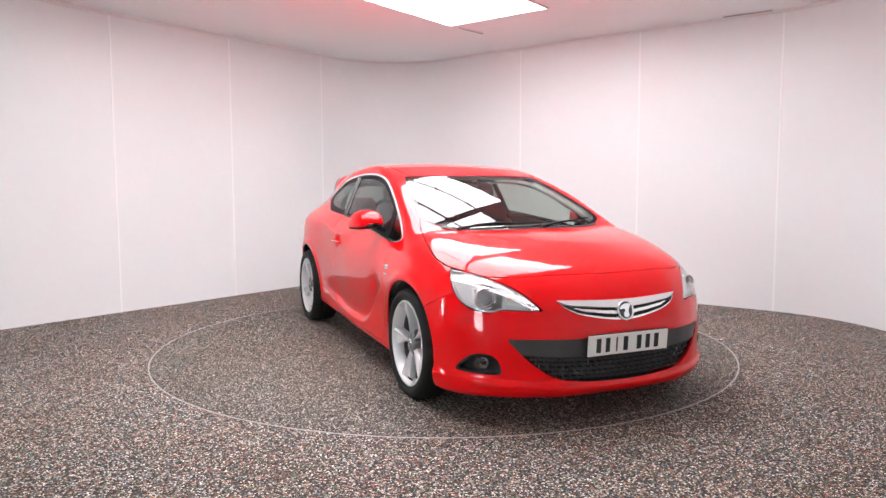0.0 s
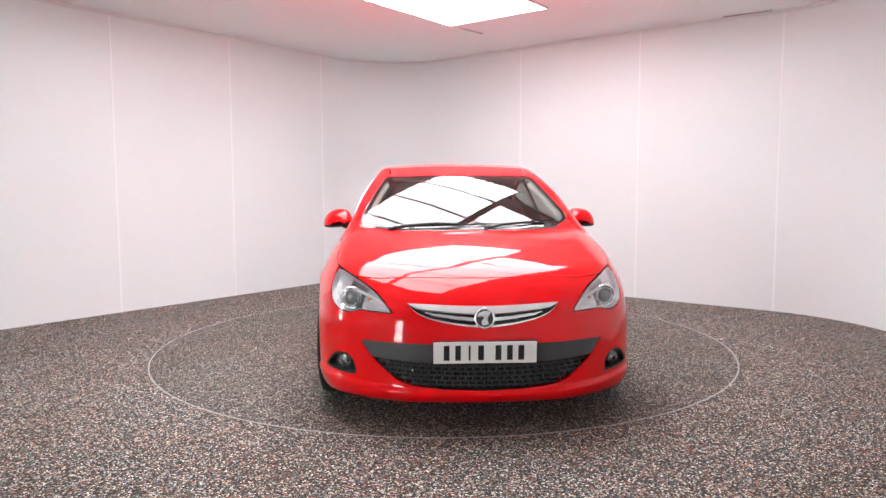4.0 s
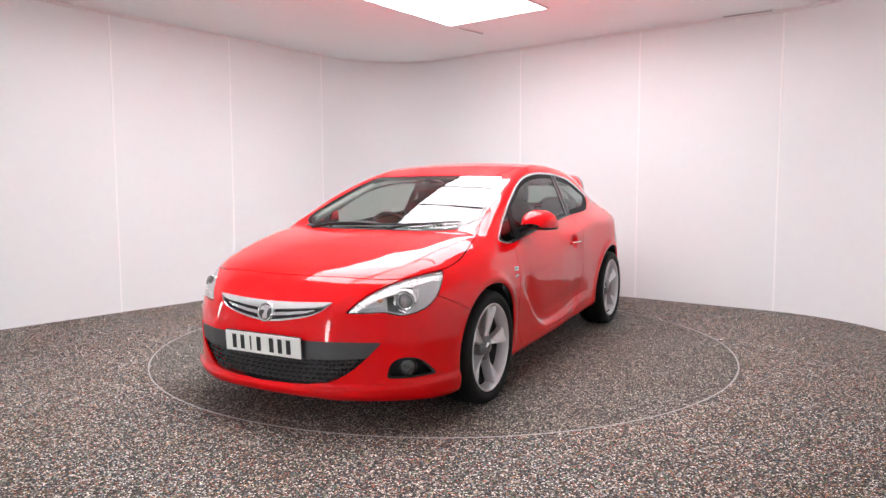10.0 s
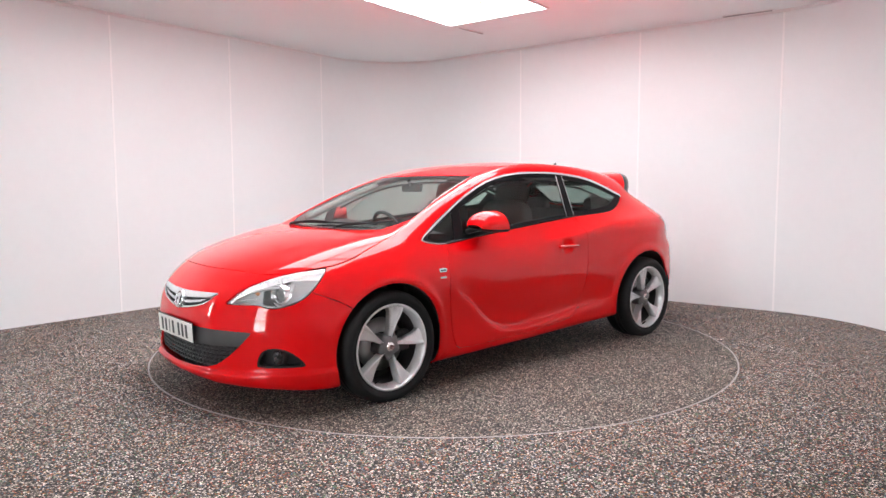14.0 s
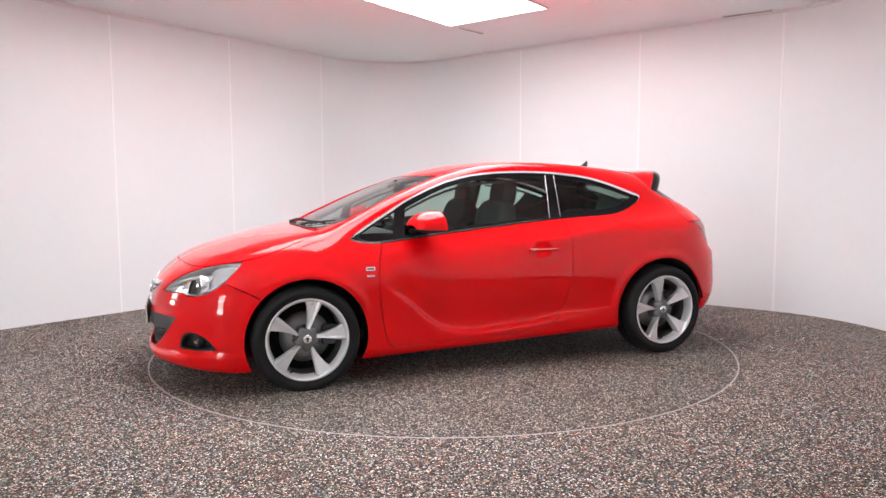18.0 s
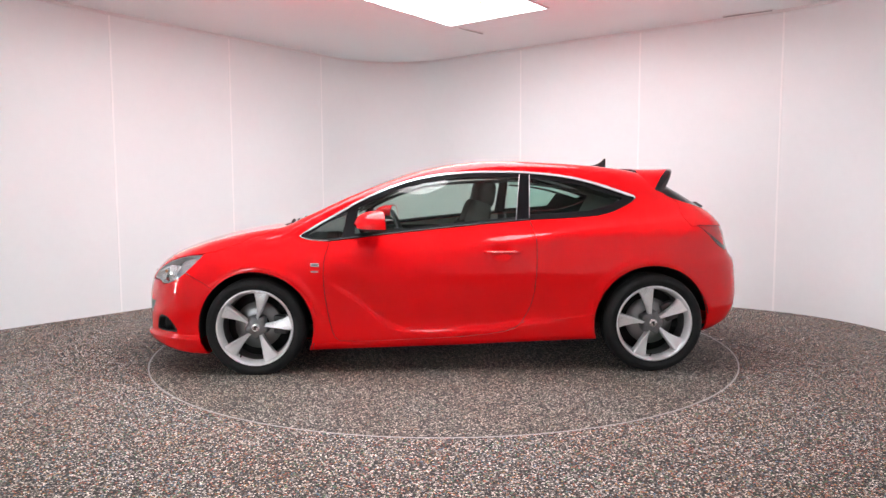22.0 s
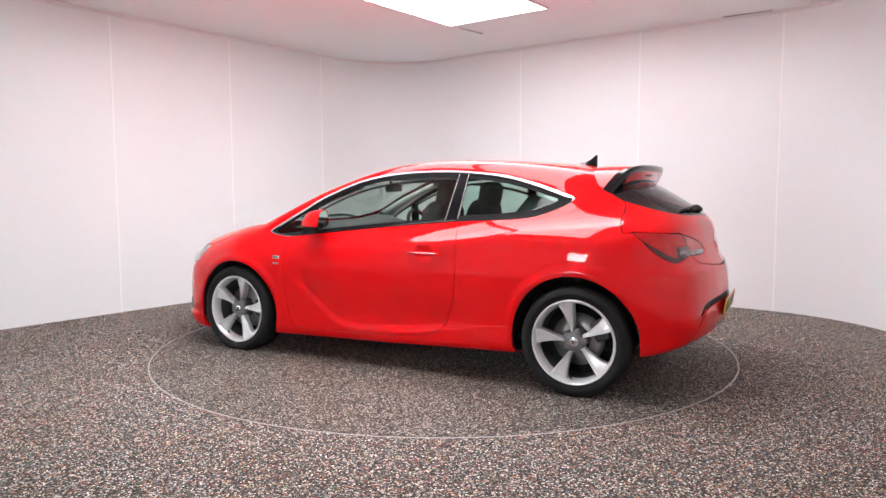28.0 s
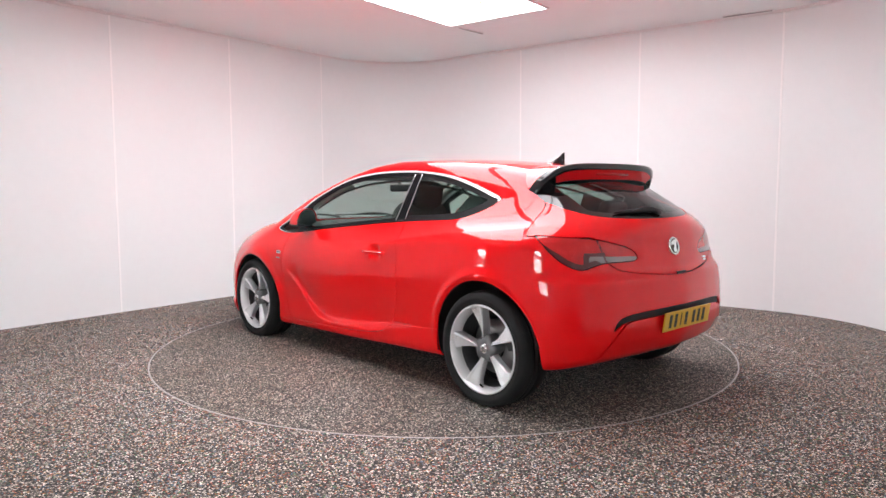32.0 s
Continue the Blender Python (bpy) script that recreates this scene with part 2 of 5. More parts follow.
# seams, as lengths along the wall
SEAMS_LEFT = [a + 6.5 for a in (-6.10, -5.09, -3.70, -2.31, -0.93, 0.45, 1.85)]
SEAMS_BACK = [BACK_0 + a + 2.39 for a in (-1.16, 0.38, 1.84)]
SEAMS = SEAMS_LEFT + SEAMS_BACK + [SEAMS_BACK[-1] + 1.35 * k for k in range(1, 6)]
STOPS = [0.0] + [s for s in SEAMS if s < RUN[-1] - 0.3] + [RUN[-1]]
SECTIONS = (("wall_left", 0, 7), ("wall_back", 7, 10), ("wall_right", 10, len(STOPS) - 1))
DOOR_WIDE, SIDE_WIDE, DOOR_HIGH = 0.95, 0.64, 2.15
SIDE_DOOR = (1.66, 1.66 + SIDE_WIDE)


def spans(s0, s1):
    """A stretch of wall cut by the side door: lengths along it and the level that it starts from."""
    a, b = SIDE_DOOR
    cut = [s0] + [d for d in (a, b) if s0 < d < s1] + [s1]
    return [(p, q, DOOR_HIGH if a - 0.001 < p and q < b + 0.001 else 0.0) for p, q in zip(cut, cut[1:])]


def joined(made):
    verts, faces = [], []
    for v, f in made:
        faces += [tuple(i + len(verts) for i in g) for g in f]
        verts += v
    return verts, faces


for wall_name, i0, i1 in SECTIONS:
    stops = STOPS[i0:i1 + 1]
    backing = [strip(piece_of(LINE, p, q), z0, HIGH + 0.1, 0.12) for p, q, z0 in spans(stops[0], stops[-1])]
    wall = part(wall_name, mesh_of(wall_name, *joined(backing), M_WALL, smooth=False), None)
    tagged(wall, "smooth white sheet wall panelling in a showroom studio", "wall", kind="structure")
    for s0, s1 in zip(stops, stops[1:]):
        for p, q, z0 in spans(s0 + 0.003, s1 - 0.003):
            run_of = piece_of(LINE, p, q)
            v, f = strip(run_of, z0, HIGH - 0.006, -0.006)
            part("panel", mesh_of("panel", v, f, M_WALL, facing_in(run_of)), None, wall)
    for s in stops[1:]:
        if s < RUN[-1] - 0.1 and not SIDE_DOOR[0] < s < SIDE_DOOR[1]:
            v, f = strip(piece_of(LINE, s - 0.009, s + 0.009), 0.0, HIGH - 0.03, -0.009)
            part("cover_strip", mesh_of("cover_strip", v, f, M_STRIP, smooth=False), None, wall)
# the entrance wall behind the camera, with a tall glazed door
DOOR_0, DOOR_1 = 0.34, 0.34 + DOOR_WIDE
pieces = [([LINE[-1], (-6.5, DOOR_1)], 0.0, HIGH + 0.1), ([(-6.5, DOOR_0), LINE[0]], 0.0, HIGH + 0.1), ([(-6.5, DOOR_1), (-6.5, DOOR_0)], DOOR_HIGH, HIGH + 0.1)]
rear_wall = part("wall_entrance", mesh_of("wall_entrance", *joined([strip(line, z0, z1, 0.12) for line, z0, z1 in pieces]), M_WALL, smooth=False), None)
tagged(rear_wall, "plain white wall with a glazed door", "wall", kind="structure")


def glazed_door(name, at, wide, stile, panes):
    """A framed door with panes one above another and daylight beyond; its outer side is towards -y."""
    door = new(name)
    door.matrix_basis = at
    tagged(door, "white framed door with clear glass panes", "door", kind="structure")
    a, b = wide / 2 - stile, wide / 2
    levels = [0.0] + [z for pair in panes for z in pair] + [DOOR_HIGH]
    bm = box(-b, -a, -0.05, 0.0, 0.0, DOOR_HIGH)
    box(a, b, -0.05, 0.0, 0.0, DOOR_HIGH, bm=bm)
    for z0, z1 in zip(levels[0::2], levels[1::2]):
        box(-a, a, -0.05, 0.0, z0, z1, bm=bm)
    part("door_frame", bm, M_TRIM, door)
    for z0, z1 in panes:
        glass_pane = part("pane", box(-a, a, -0.03, -0.024, z0, z1), M_DAYPANE, door)
        glass_pane.visible_shadow = False
    daylight = part("backdrop", box(-0.8, 0.8, -0.62, -0.60, 0.0, 2.6), M_DAY, None, at=at.copy())
    tagged(daylight, "bright overcast daylight beyond the door", "backdrop", kind="structure")


glazed_door("door_1", Matrix.Translation(spot(-6.5, (DOOR_0 + DOOR_1) / 2)) @ Matrix.Rotation(-TURN, 4, "Z"), DOOR_WIDE, 0.10, ((0.25, 0.62), (0.74, 1.08), (1.20, 1.54), (1.66, 2.02)))
glazed_door("door_2", Matrix.Translation(spot(-6.5 + (SIDE_DOOR[0] + SIDE_DOOR[1]) / 2, -3.44)) @ Matrix.Rotation(-TURN - math.pi / 2, 4, "Z"), SIDE_WIDE, 0.09, ((0.55, 0.92), (1.04, 1.40), (1.52, 1.90)))
v, f = strip(LINE[1:-1], HIGH - 0.028, HIGH - 0.001, -0.022)
cornice = part("trim", mesh_of("trim", v, f, M_TRIM, smooth=False), None)
tagged(cornice, "thin white edge trim under the ceiling", "trim", kind="structure")

# floor: one sheet with a round hole for the turntable
RING = 2.249
v, f = lathe([(RING, -0.02), (RING, 0.0), (RING + 0.6, 0.0), (4.0, 0.0), (9.0, 0.0)], 128, "Z")
floor = part("floor", mesh_of("floor", v, f, M_FLOOR, smooth=False), None)
tagged(floor, "speckled grey rubber-crumb floor round the turntable", "floor", kind="structure")

# ceiling
bm = box(-5.0, 6.0, -7.5, 4.5, HIGH, HIGH + 0.1)
bmesh.ops.transform(bm, matrix=Matrix.Rotation(-TURN, 4, "Z"), verts=bm.verts)
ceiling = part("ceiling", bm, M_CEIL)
tagged(ceiling, "matt white painted studio ceiling", "ceiling", kind="structure")


def light_column(across0, away0, count):
    """A run of square-edged glowing ceiling panels in a thin white frame."""
    wide, deep = 1.2, 0.6
    for i in range(count):
        base = new("ceiling_light")
        base.matrix_basis = Matrix.Translation(spot(away0 - deep * (i + 0.5), across0 + wide / 2, HIGH)) @ Matrix.Rotation(-TURN, 4, "Z")
        tagged(base, "bright white rectangular ceiling light panel in thin frame", "ceiling light", "ceiling light panels")
        part("diffuser", box(-wide / 2 + 0.0215, wide / 2 - 0.0215, -deep / 2 + 0.0195, deep / 2 - 0.0195, -0.012, -0.004), M_LED, base)
        bm = None
        for x0, x1, y0, y1 in ((-wide / 2, -wide / 2 + 0.021, -deep / 2, deep / 2), (wide / 2 - 0.021, wide / 2, -deep / 2, deep / 2),
                               (-wide / 2 + 0.021, wide / 2 - 0.021, -deep / 2, -deep / 2 + 0.019), (-wide / 2 + 0.021, wide / 2 - 0.021, deep / 2 - 0.019, deep / 2)):
            bm = box(x0, x1, y0, y1, -0.016, -0.001, bm=bm)
        part("frame", bm, M_FRAME, base)


light_column(-1.14, 1.604, 6)
light_column(0.12, 1.004, 5)

# slots in the ceiling
def ceiling_slot(a, b, wide, label):
    """A narrow fitting along a ceiling, between two places given away and across."""
    p, q = spot(*a, HIGH), spot(*b, HIGH)
    d = (q - p)
    at = Matrix.Translation((p + q) / 2) @ Matrix.Rotation(math.atan2(d.y, d.x), 4, "Z")
    base = part("ceiling_slot", box(-d.length / 2, d.length / 2, -wide / 2, wide / 2, -0.012, -0.001, 0.002), M_TRIM, at=at)
    tagged(base, label, "ceiling vent")
    part("slot", box(-d.length / 2 + 0.01, d.length / 2 - 0.01, -wide / 3, wide / 3, -0.0135, -0.0118), M_BLACK, base, "dark slot")


ceiling_slot((3.00, 1.28), (3.03, 1.75), 0.03, "narrow white slot vent in the ceiling by the wall")
ceiling_slot((1.72, -1.11), (2.13, -1.07), 0.012, "short thin dark slot in the ceiling beside the lights")

# turntable
turntable = new("turntable")
tagged(turntable, "round flush car turntable with crumb surface and steel rim", "turntable")
v, f = lathe([(0.0, 0.0), (0.8, 0.0), (1.6, 0.0), (2.236, 0.0), (2.236, -0.02)], 128, "Z")
part("disc", mesh_of("disc", v, f, M_DISC, smooth=False), None, turntable)
v, f = lathe([(2.238, -0.02), (2.238, 0.001), (2.240, 0.002), (2.246, 0.002), (2.2475, 0.001), (2.2475, -0.02)], 160, "Z")
part("rim", mesh_of("rim", v, f, M_STEEL), None, turntable, "thin steel rim")

# ---- body surface ----
def curve(points, soft=0.03, step=0.005):
    """A smooth function through the given points."""
    px = np.array([p[0] for p in points], float)
    pv = np.array([p[1] for p in points], float)
    order = np.argsort(px)
    px, pv = px[order], pv[order]
    pad = 3 * soft
    xs = np.arange(px[0] - pad, px[-1] + pad + step, step)
    left = (pv[1] - pv[0]) / (px[1] - px[0])
    right = (pv[-1] - pv[-2]) / (px[-1] - px[-2])
    vs = np.interp(xs, px, pv)
    vs = np.where(xs < px[0], pv[0] + (xs - px[0]) * left, vs)
    vs = np.where(xs > px[-1], pv[-1] + (xs - px[-1]) * right, vs)
    n = int(3 * soft / step)
    kernel = np.exp(-0.5 * (np.arange(-n, n + 1) * step / soft) ** 2)
    kernel /= kernel.sum()
    wide = np.concatenate([vs[0] + (np.arange(-n, 0)) * (vs[1] - vs[0]), vs, vs[-1] + np.arange(1, n + 1) * (vs[-1] - vs[-2])])
    vs = np.convolve(wide, kernel, "valid")
    return lambda x: np.interp(x, xs, vs)


def smax(a, b, k):
    h = np.maximum(k - np.abs(a - b), 0) / k
    return np.maximum(a, b) + h * h * k * 0.25


HOOD_TOP = curve([(2.4, 0.6025), (2.29, 0.6741), (2.2, 0.735), (2.08, 0.795), (1.9, 0.864), (1.7, 0.9196), (1.5, 0.957), (1.3, 0.981), (1.0, 0.998), (0.0, 1.0)], 0.05)
CABIN_TOP = curve([(1.6, 0.795), (1.4, 0.893), (1.2, 0.990), (1.0, 1.0899), (0.8, 1.1880), (0.6, 1.2760), (0.45, 1.3350), (0.33, 1.3740), (0.1, 1.4270), (-0.2, 1.4605), (-0.45, 1.4620), (-0.8, 1.446), (-1.1, 1.4230), (-1.35, 1.3880),
                   (-1.48, 1.3497), (-1.7, 1.2368), (-1.85, 1.1440), (-1.95, 1.0880), (-2.05, 1.0162), (-2.2, 0.855)], 0.055)


def TOP(x):
    return smax(HOOD_TOP(x), CABIN_TOP(x), 0.02)


SWEEP = curve([(2.3, 0.0463), (1.6, -0.0379), (1.3, -0.0202), (0.9, 0.119), (0.3, 0.1724), (-0.3, 0.0613), (-1.2, -0.0945), (-1.6, -0.2504), (-2.1, -0.2929)], 0.1)
CROWN = curve([(2.3, 0.128), (1.8, 0.1018), (1.3, 0.0171), (0.8, -0.0208), (0.3, 0.0358), (-0.4, 0.0773), (-1.3, 0.0862), (-2.0, 0.0894)], 0.1)
BLEND = curve([(2.3, 0.17), (1.9, 0.22), (1.35, 0.18), (1.0, 0.07), (0.6, 0.045), (0.0, 0.048), (-0.6, 0.058), (-1.3, 0.12), (-1.7, 0.127), (-2.1, 0.126)], 0.1)
NOSE = curve([(0.08, 2.1283), (0.13, 2.2281), (0.18, 2.2632), (0.23, 2.2744), (0.3, 2.2737), (0.45, 2.2739), (0.55, 2.2623), (0.62, 2.2413), (0.68, 2.211), (0.74, 2.1687), (0.82, 2.1036), (0.95, 1.9813), (1.5, 1.5897)], 0.02)
NOSE_PLAN = curve([(-0.4, 0.03), (-0.2, 0.002), (0, -0.004), (0.2, 0.002), (0.4, 0.03), (0.55, 0.0977), (0.65, 0.168), (0.72, 0.229), (0.78, 0.2926), (0.83, 0.3645), (0.87, 0.4364), (0.9, 0.5127), (0.96, 0.8093)], 0.025)
TAIL = curve([(0.1, -1.881), (0.25, -1.9891), (0.33, -2.0669), (0.42, -2.112), (0.5, -2.12), (0.6, -2.114), (0.7, -2.104), (0.755, -2.092), (0.79, -2.056), (0.9, -2.026), (1.0, -2.006), (1.06, -1.994), (1.15, -1.954), (1.5, -1.6877)], 0.015)
TAIL_PLAN = curve([(-0.3, 0.026), (0, -0.002), (0.3, 0.026), (0.5, 0.062), (0.65, 0.105), (0.75, 0.163), (0.82, 0.2611), (0.87, 0.3704), (0.95, 0.667)], 0.03)
BOTTOM = curve([(2.3, 0.1538), (2.0, 0.1395), (1.75, 0.129), (0.95, 0.1484), (0.0, 0.1753), (-0.95, 0.209), (-1.75, 0.2589), (-2.0, 0.3123), (-2.15, 0.3313)], 0.04)

LEVELS = [0.12, 0.2, 0.28, 0.38, 0.5, 0.62, 0.72, 0.84, 0.94, 1.04, 1.2, 1.36, 1.52]
SIDE = {
    2.30: [0.845, 0.875, 0.883, 0.888, 0.888, 0.875, 0.858, 0.821, 0.778, 0.747, 0.695, 0.621, 0.556],
    1.80: [0.866, 0.899, 0.917, 0.924, 0.916, 0.883, 0.843, 0.8, 0.777, 0.756, 0.695, 0.625, 0.559],
    1.35: [0.858, 0.898, 0.915, 0.927, 0.937, 0.941, 0.934, 0.886, 0.838, 0.807, 0.736, 0.642, 0.565],
    0.90: [0.841, 0.882, 0.878, 0.878, 0.891, 0.903, 0.903, 0.866, 0.804, 0.765, 0.714, 0.639, 0.569],
    0.00: [0.823, 0.884, 0.891, 0.872, 0.882, 0.895, 0.896, 0.874, 0.831, 0.784, 0.716, 0.633, 0.568],
    -0.80: [0.806, 0.875, 0.889, 0.884, 0.893, 0.902, 0.906, 0.891, 0.847, 0.787, 0.716, 0.640, 0.591],
    -1.35: [0.831, 0.871, 0.886, 0.897, 0.913, 0.926, 0.930, 0.918, 0.894, 0.766, 0.662, 0.585, 0.529],
    -1.75: [0.819, 0.847, 0.861, 0.873, 0.889, 0.901, 0.907, 0.902, 0.884, 0.742, 0.561, 0.476, 0.412],
    -2.20: [0.799, 0.819, 0.829, 0.84, 0.851, 0.858, 0.854, 0.824, 0.751, 0.628, 0.488, 0.4, 0.343],
}
NX, NZ = 471, 321
GX, GZ = np.linspace(-2.3, 2.4, NX), np.linspace(0.0, 1.6, NZ)


def side_table():
    keys = sorted(SIDE)
    rows = np.array([curve(list(zip(LEVELS, SIDE[k])), 0.035)(GZ) for k in keys])
    return np.array([curve(list(zip(keys, rows[:, j])), 0.10)(GX) for j in range(NZ)]).T


def bilinear(table, x, z):
    i = np.clip((x - GX[0]) / (GX[1] - GX[0]), 0, NX - 1.001)
    j = np.clip((z - GZ[0]) / (GZ[1] - GZ[0]), 0, NZ - 1.001)
    a, b = i.astype(int), j.astype(int)
    u, v = i - a, j - b
    return (table[a, b] * (1 - u) + table[a + 1, b] * u) * (1 - v) + (table[a, b + 1] * (1 - u) + table[a + 1, b + 1] * u) * v


SIDE_Y = side_table()
SWOOSH = curve([(0.95, 0.72), (0.80, 0.60), (0.69, 0.535), (0.577, 0.43), (0.463, 0.345), (0.349, 0.305), (0.195, 0.298), (-0.187, 0.318), (-0.493, 0.362), (-0.8, 0.39)], 0.03)
SHOULDER = curve([(0.3, 0.86), (-0.29, 0.890), (-0.53, 0.913), (-0.71, 0.940), (-0.93, 0.974), (-1.255, 1.000), (-1.456, 1.016), (-1.594, 1.031), (-2.0, 1.07)], 0.06)
ARCHES = ((1.352, 0.315, 0.385), (-1.338, 0.335, 0.392))


def body(x, y, z):
    """Negative inside the car's closed skin, in the car's own space (x ahead, y to its left)."""
    y = np.abs(y)
    side = bilinear(SIDE_Y, x, z)
    fade = np.clip((0.85 - x) / 0.15, 0, 1) * np.clip((x + 0.75) / 0.35, 0, 1)
    d = z - SWOOSH(x)
    side = side - 0.022 * fade * np.where(d > 0, np.exp(-(d / 0.12) ** 2), np.exp(-(d / 0.021) ** 2))
    side = side - 0.024 * np.exp(-((x + 0.305) / 0.055) ** 4 - ((z - 0.822) / 0.046) ** 4)
    for cx, cz, r in ARCHES:
        q = np.hypot(x - cx, z - cz) - r
        side = side + 0.013 * np.exp(-((q - 0.026) / 0.033) ** 2) * np.clip((z - 0.2) / 0.2, 0, 1)
    d = z - SHOULDER(x)
    side = side + (0.032 * np.where(d > 0, np.exp(-(np.sqrt(d * d + 0.000036) - 0.006) / 0.04), np.exp(-(d / 0.085) ** 2)) - 0.012) * np.clip((0.0 - x) / 0.35, 0, 1) * np.clip((x + 1.80) / 0.2, 0, 1)
    q = z - 0.214 - 0.036 * y * y
    lip = 0.021 * np.where(q > 0, np.exp(-(q / 0.014) ** 2), np.exp(-(q / 0.06) ** 2))
    side = side + 0.7 * lip * np.clip((x - 1.55) / 0.1, 0, 1)
    top = TOP(x + SWEEP(x) * y * y) - CROWN(x) * y * y
    f = smax(y - side, z - top, BLEND(x))
    f = smax(f, (x - NOSE(z) + NOSE_PLAN(y) - lip) * 0.8, 0.09)
    f = smax(f, (TAIL(z) + TAIL_PLAN(y) - x) * 0.8, 0.07)
    return smax(f, (BOTTOM(x) - z) * 0.8, 0.04)


def slope(p, e=0.002):
    x, y, z = p.T
    g = np.stack([body(x + e, y, z) - body(x - e, y, z), body(x, y + e, z) - body(x, y - e, z), body(x, y, z + e) - body(x, y, z - e)], -1)
    return g / (2 * e)


def onto_skin(p, turns=4):
    for _ in range(turns):
        g = slope(p)
        p = p - g * (body(*p.T) / np.maximum((g * g).sum(1), 0.05))[:, None]
    return p


# ---- skin mesh ----
def skin_grid(h=0.014):
    """Net of quads over the half skin, y from 0 up."""
    xs, ys, zs = np.arange(-2.2, 2.36, h), np.arange(-2.0 * h, 1.0, h), np.arange(0.07, 1.52, h)
    X, Y, Z = np.meshgrid(xs, ys, zs, indexing="ij")
    F = body(X.ravel(), Y.ravel(), Z.ravel()).reshape(X.shape)
    S = F < 0
    n = [k - 1 for k in S.shape]
    corners = sum(S[a:a + n[0], b:b + n[1], c:c + n[2]].astype(int) for a in (0, 1) for b in (0, 1) for c in (0, 1))
    mixed = (corners > 0) & (corners < 8)
    index = -np.ones(mixed.shape, int)
    index[mixed] = np.arange(mixed.sum())
    ijk = np.argwhere(mixed)
    pts = np.stack([xs[0] + (ijk[:, 0] + 0.5) * h, ys[0] + (ijk[:, 1] + 0.5) * h, zs[0] + (ijk[:, 2] + 0.5) * h], -1)
    quads = []
    for axis in range(3):
        lo = [slice(None)] * 3
        hi = [slice(None)] * 3
        lo[axis], hi[axis] = slice(0, -1), slice(1, None)
        a, b = S[tuple(lo)], S[tuple(hi)]
        cross = np.argwhere(a != b)
        u, v = [k for k in range(3) if k != axis]
        keep = (cross[:, u] > 0) & (cross[:, v] > 0) & (cross[:, u] < n[u]) & (cross[:, v] < n[v])
        cross = cross[keep]
        flip = a[tuple(cross.T)]
        ring_of = []
        for du, dv in ((-1, -1), (0, -1), (0, 0), (-1, 0)):
            c = cross.copy()
            c[:, u] += du
            c[:, v] += dv
            ring_of.append(index[tuple(c.T)])
        q = np.stack(ring_of, -1)
        if axis == 1:
            flip = ~flip
        q[~flip] = q[~flip][:, ::-1]
        quads.append(q)
    q = np.concatenate(quads)
    q = q[(q >= 0).all(1)]
    return onto_skin(pts, 5), np.concatenate([q[:, [0, 1, 2]], q[:, [0, 2, 3]]])


SKIN = np.zeros((0, 3))


def split(tri, g):
    """Cut triangles along g = 0: those with g < 0, and the rest."""
    global SKIN
    s = g[tri] < 0
    n = s.sum(1)
    mixed = tri[(n == 1) | (n == 2)]
    if len(mixed) == 0:
        return tri[n == 3], tri[n == 0]
    sm, alone_in = s[(n == 1) | (n == 2)], n[(n == 1) | (n == 2)] == 1
    lone = np.where(alone_in, sm.argmax(1), sm.argmin(1))
    a, b, c = (mixed[np.arange(len(mixed)), (lone + k) % 3] for k in range(3))
    edges = np.concatenate([np.stack([a, b], -1), np.stack([a, c], -1)])
    key = np.sort(edges, 1)
    both, back = np.unique(key, axis=0, return_inverse=True)
    back = back.ravel()
    ga, gb = g[both[:, 0]], g[both[:, 1]]
    u = (ga / (ga - gb))[:, None]
    fresh = onto_skin(SKIN[both[:, 0]] * (1 - u) + SKIN[both[:, 1]] * u, 2)
    base = len(SKIN)
    SKIN = np.concatenate([SKIN, fresh])
    m = len(mixed)
    ab, ac = base + back[:m], base + back[m:]
    tip, rest = np.stack([a, ab, ac], -1), np.concatenate([np.stack([ab, b, c], -1), np.stack([ab, c, ac], -1)])
    twice = np.concatenate([alone_in, alone_in])
    inside = np.concatenate([tri[n == 3], tip[alone_in], rest[~twice]])
    outside = np.concatenate([tri[n == 0], tip[~alone_in], rest[twice]])
    return inside, outside


def soften(points, turns=2, closed=True):
    """Round a polygon's corners."""
    p = np.array(points, float)
    for _ in range(turns):
        q = np.roll(p, -1, 0) if closed else p[1:]
        r = p if closed else p[:-1]
        mid = np.empty((2 * len(r), p.shape[1]))
        mid[0::2], mid[1::2] = r * 0.75 + q * 0.25, r * 0.25 + q * 0.75
        p = mid if closed else np.concatenate([p[:1], mid, p[-1:]])
    return p


def signed(u, v, poly):
    """Distance to a closed polygon, negative inside."""
    best, inside = np.full(u.shape, 9.0), np.zeros(u.shape, bool)
    for (ax, ay), (bx, by) in zip(poly, np.roll(poly, -1, 0)):
        dx, dy = bx - ax, by - ay
        t = np.clip(((u - ax) * dx + (v - ay) * dy) / (dx * dx + dy * dy + 1e-12), 0, 1)
        best = np.minimum(best, np.hypot(u - ax - t * dx, v - ay - t * dy))
        if abs(dy) > 1e-12:
            inside ^= ((ay > v) != (by > v)) & (u < (v - ay) * dx / dy + ax)
    return np.where(inside, -best, best)


def near_line(u, v, line):
    best = np.full(u.shape, 9.0)
    for (ax, ay), (bx, by) in zip(line, line[1:]):
        dx, dy = bx - ax, by - ay
        t = np.clip(((u - ax) * dx + (v - ay) * dy) / (dx * dx + dy * dy + 1e-12), 0, 1)
        best = np.minimum(best, np.hypot(u - ax - t * dx, v - ay - t * dy))
    return best


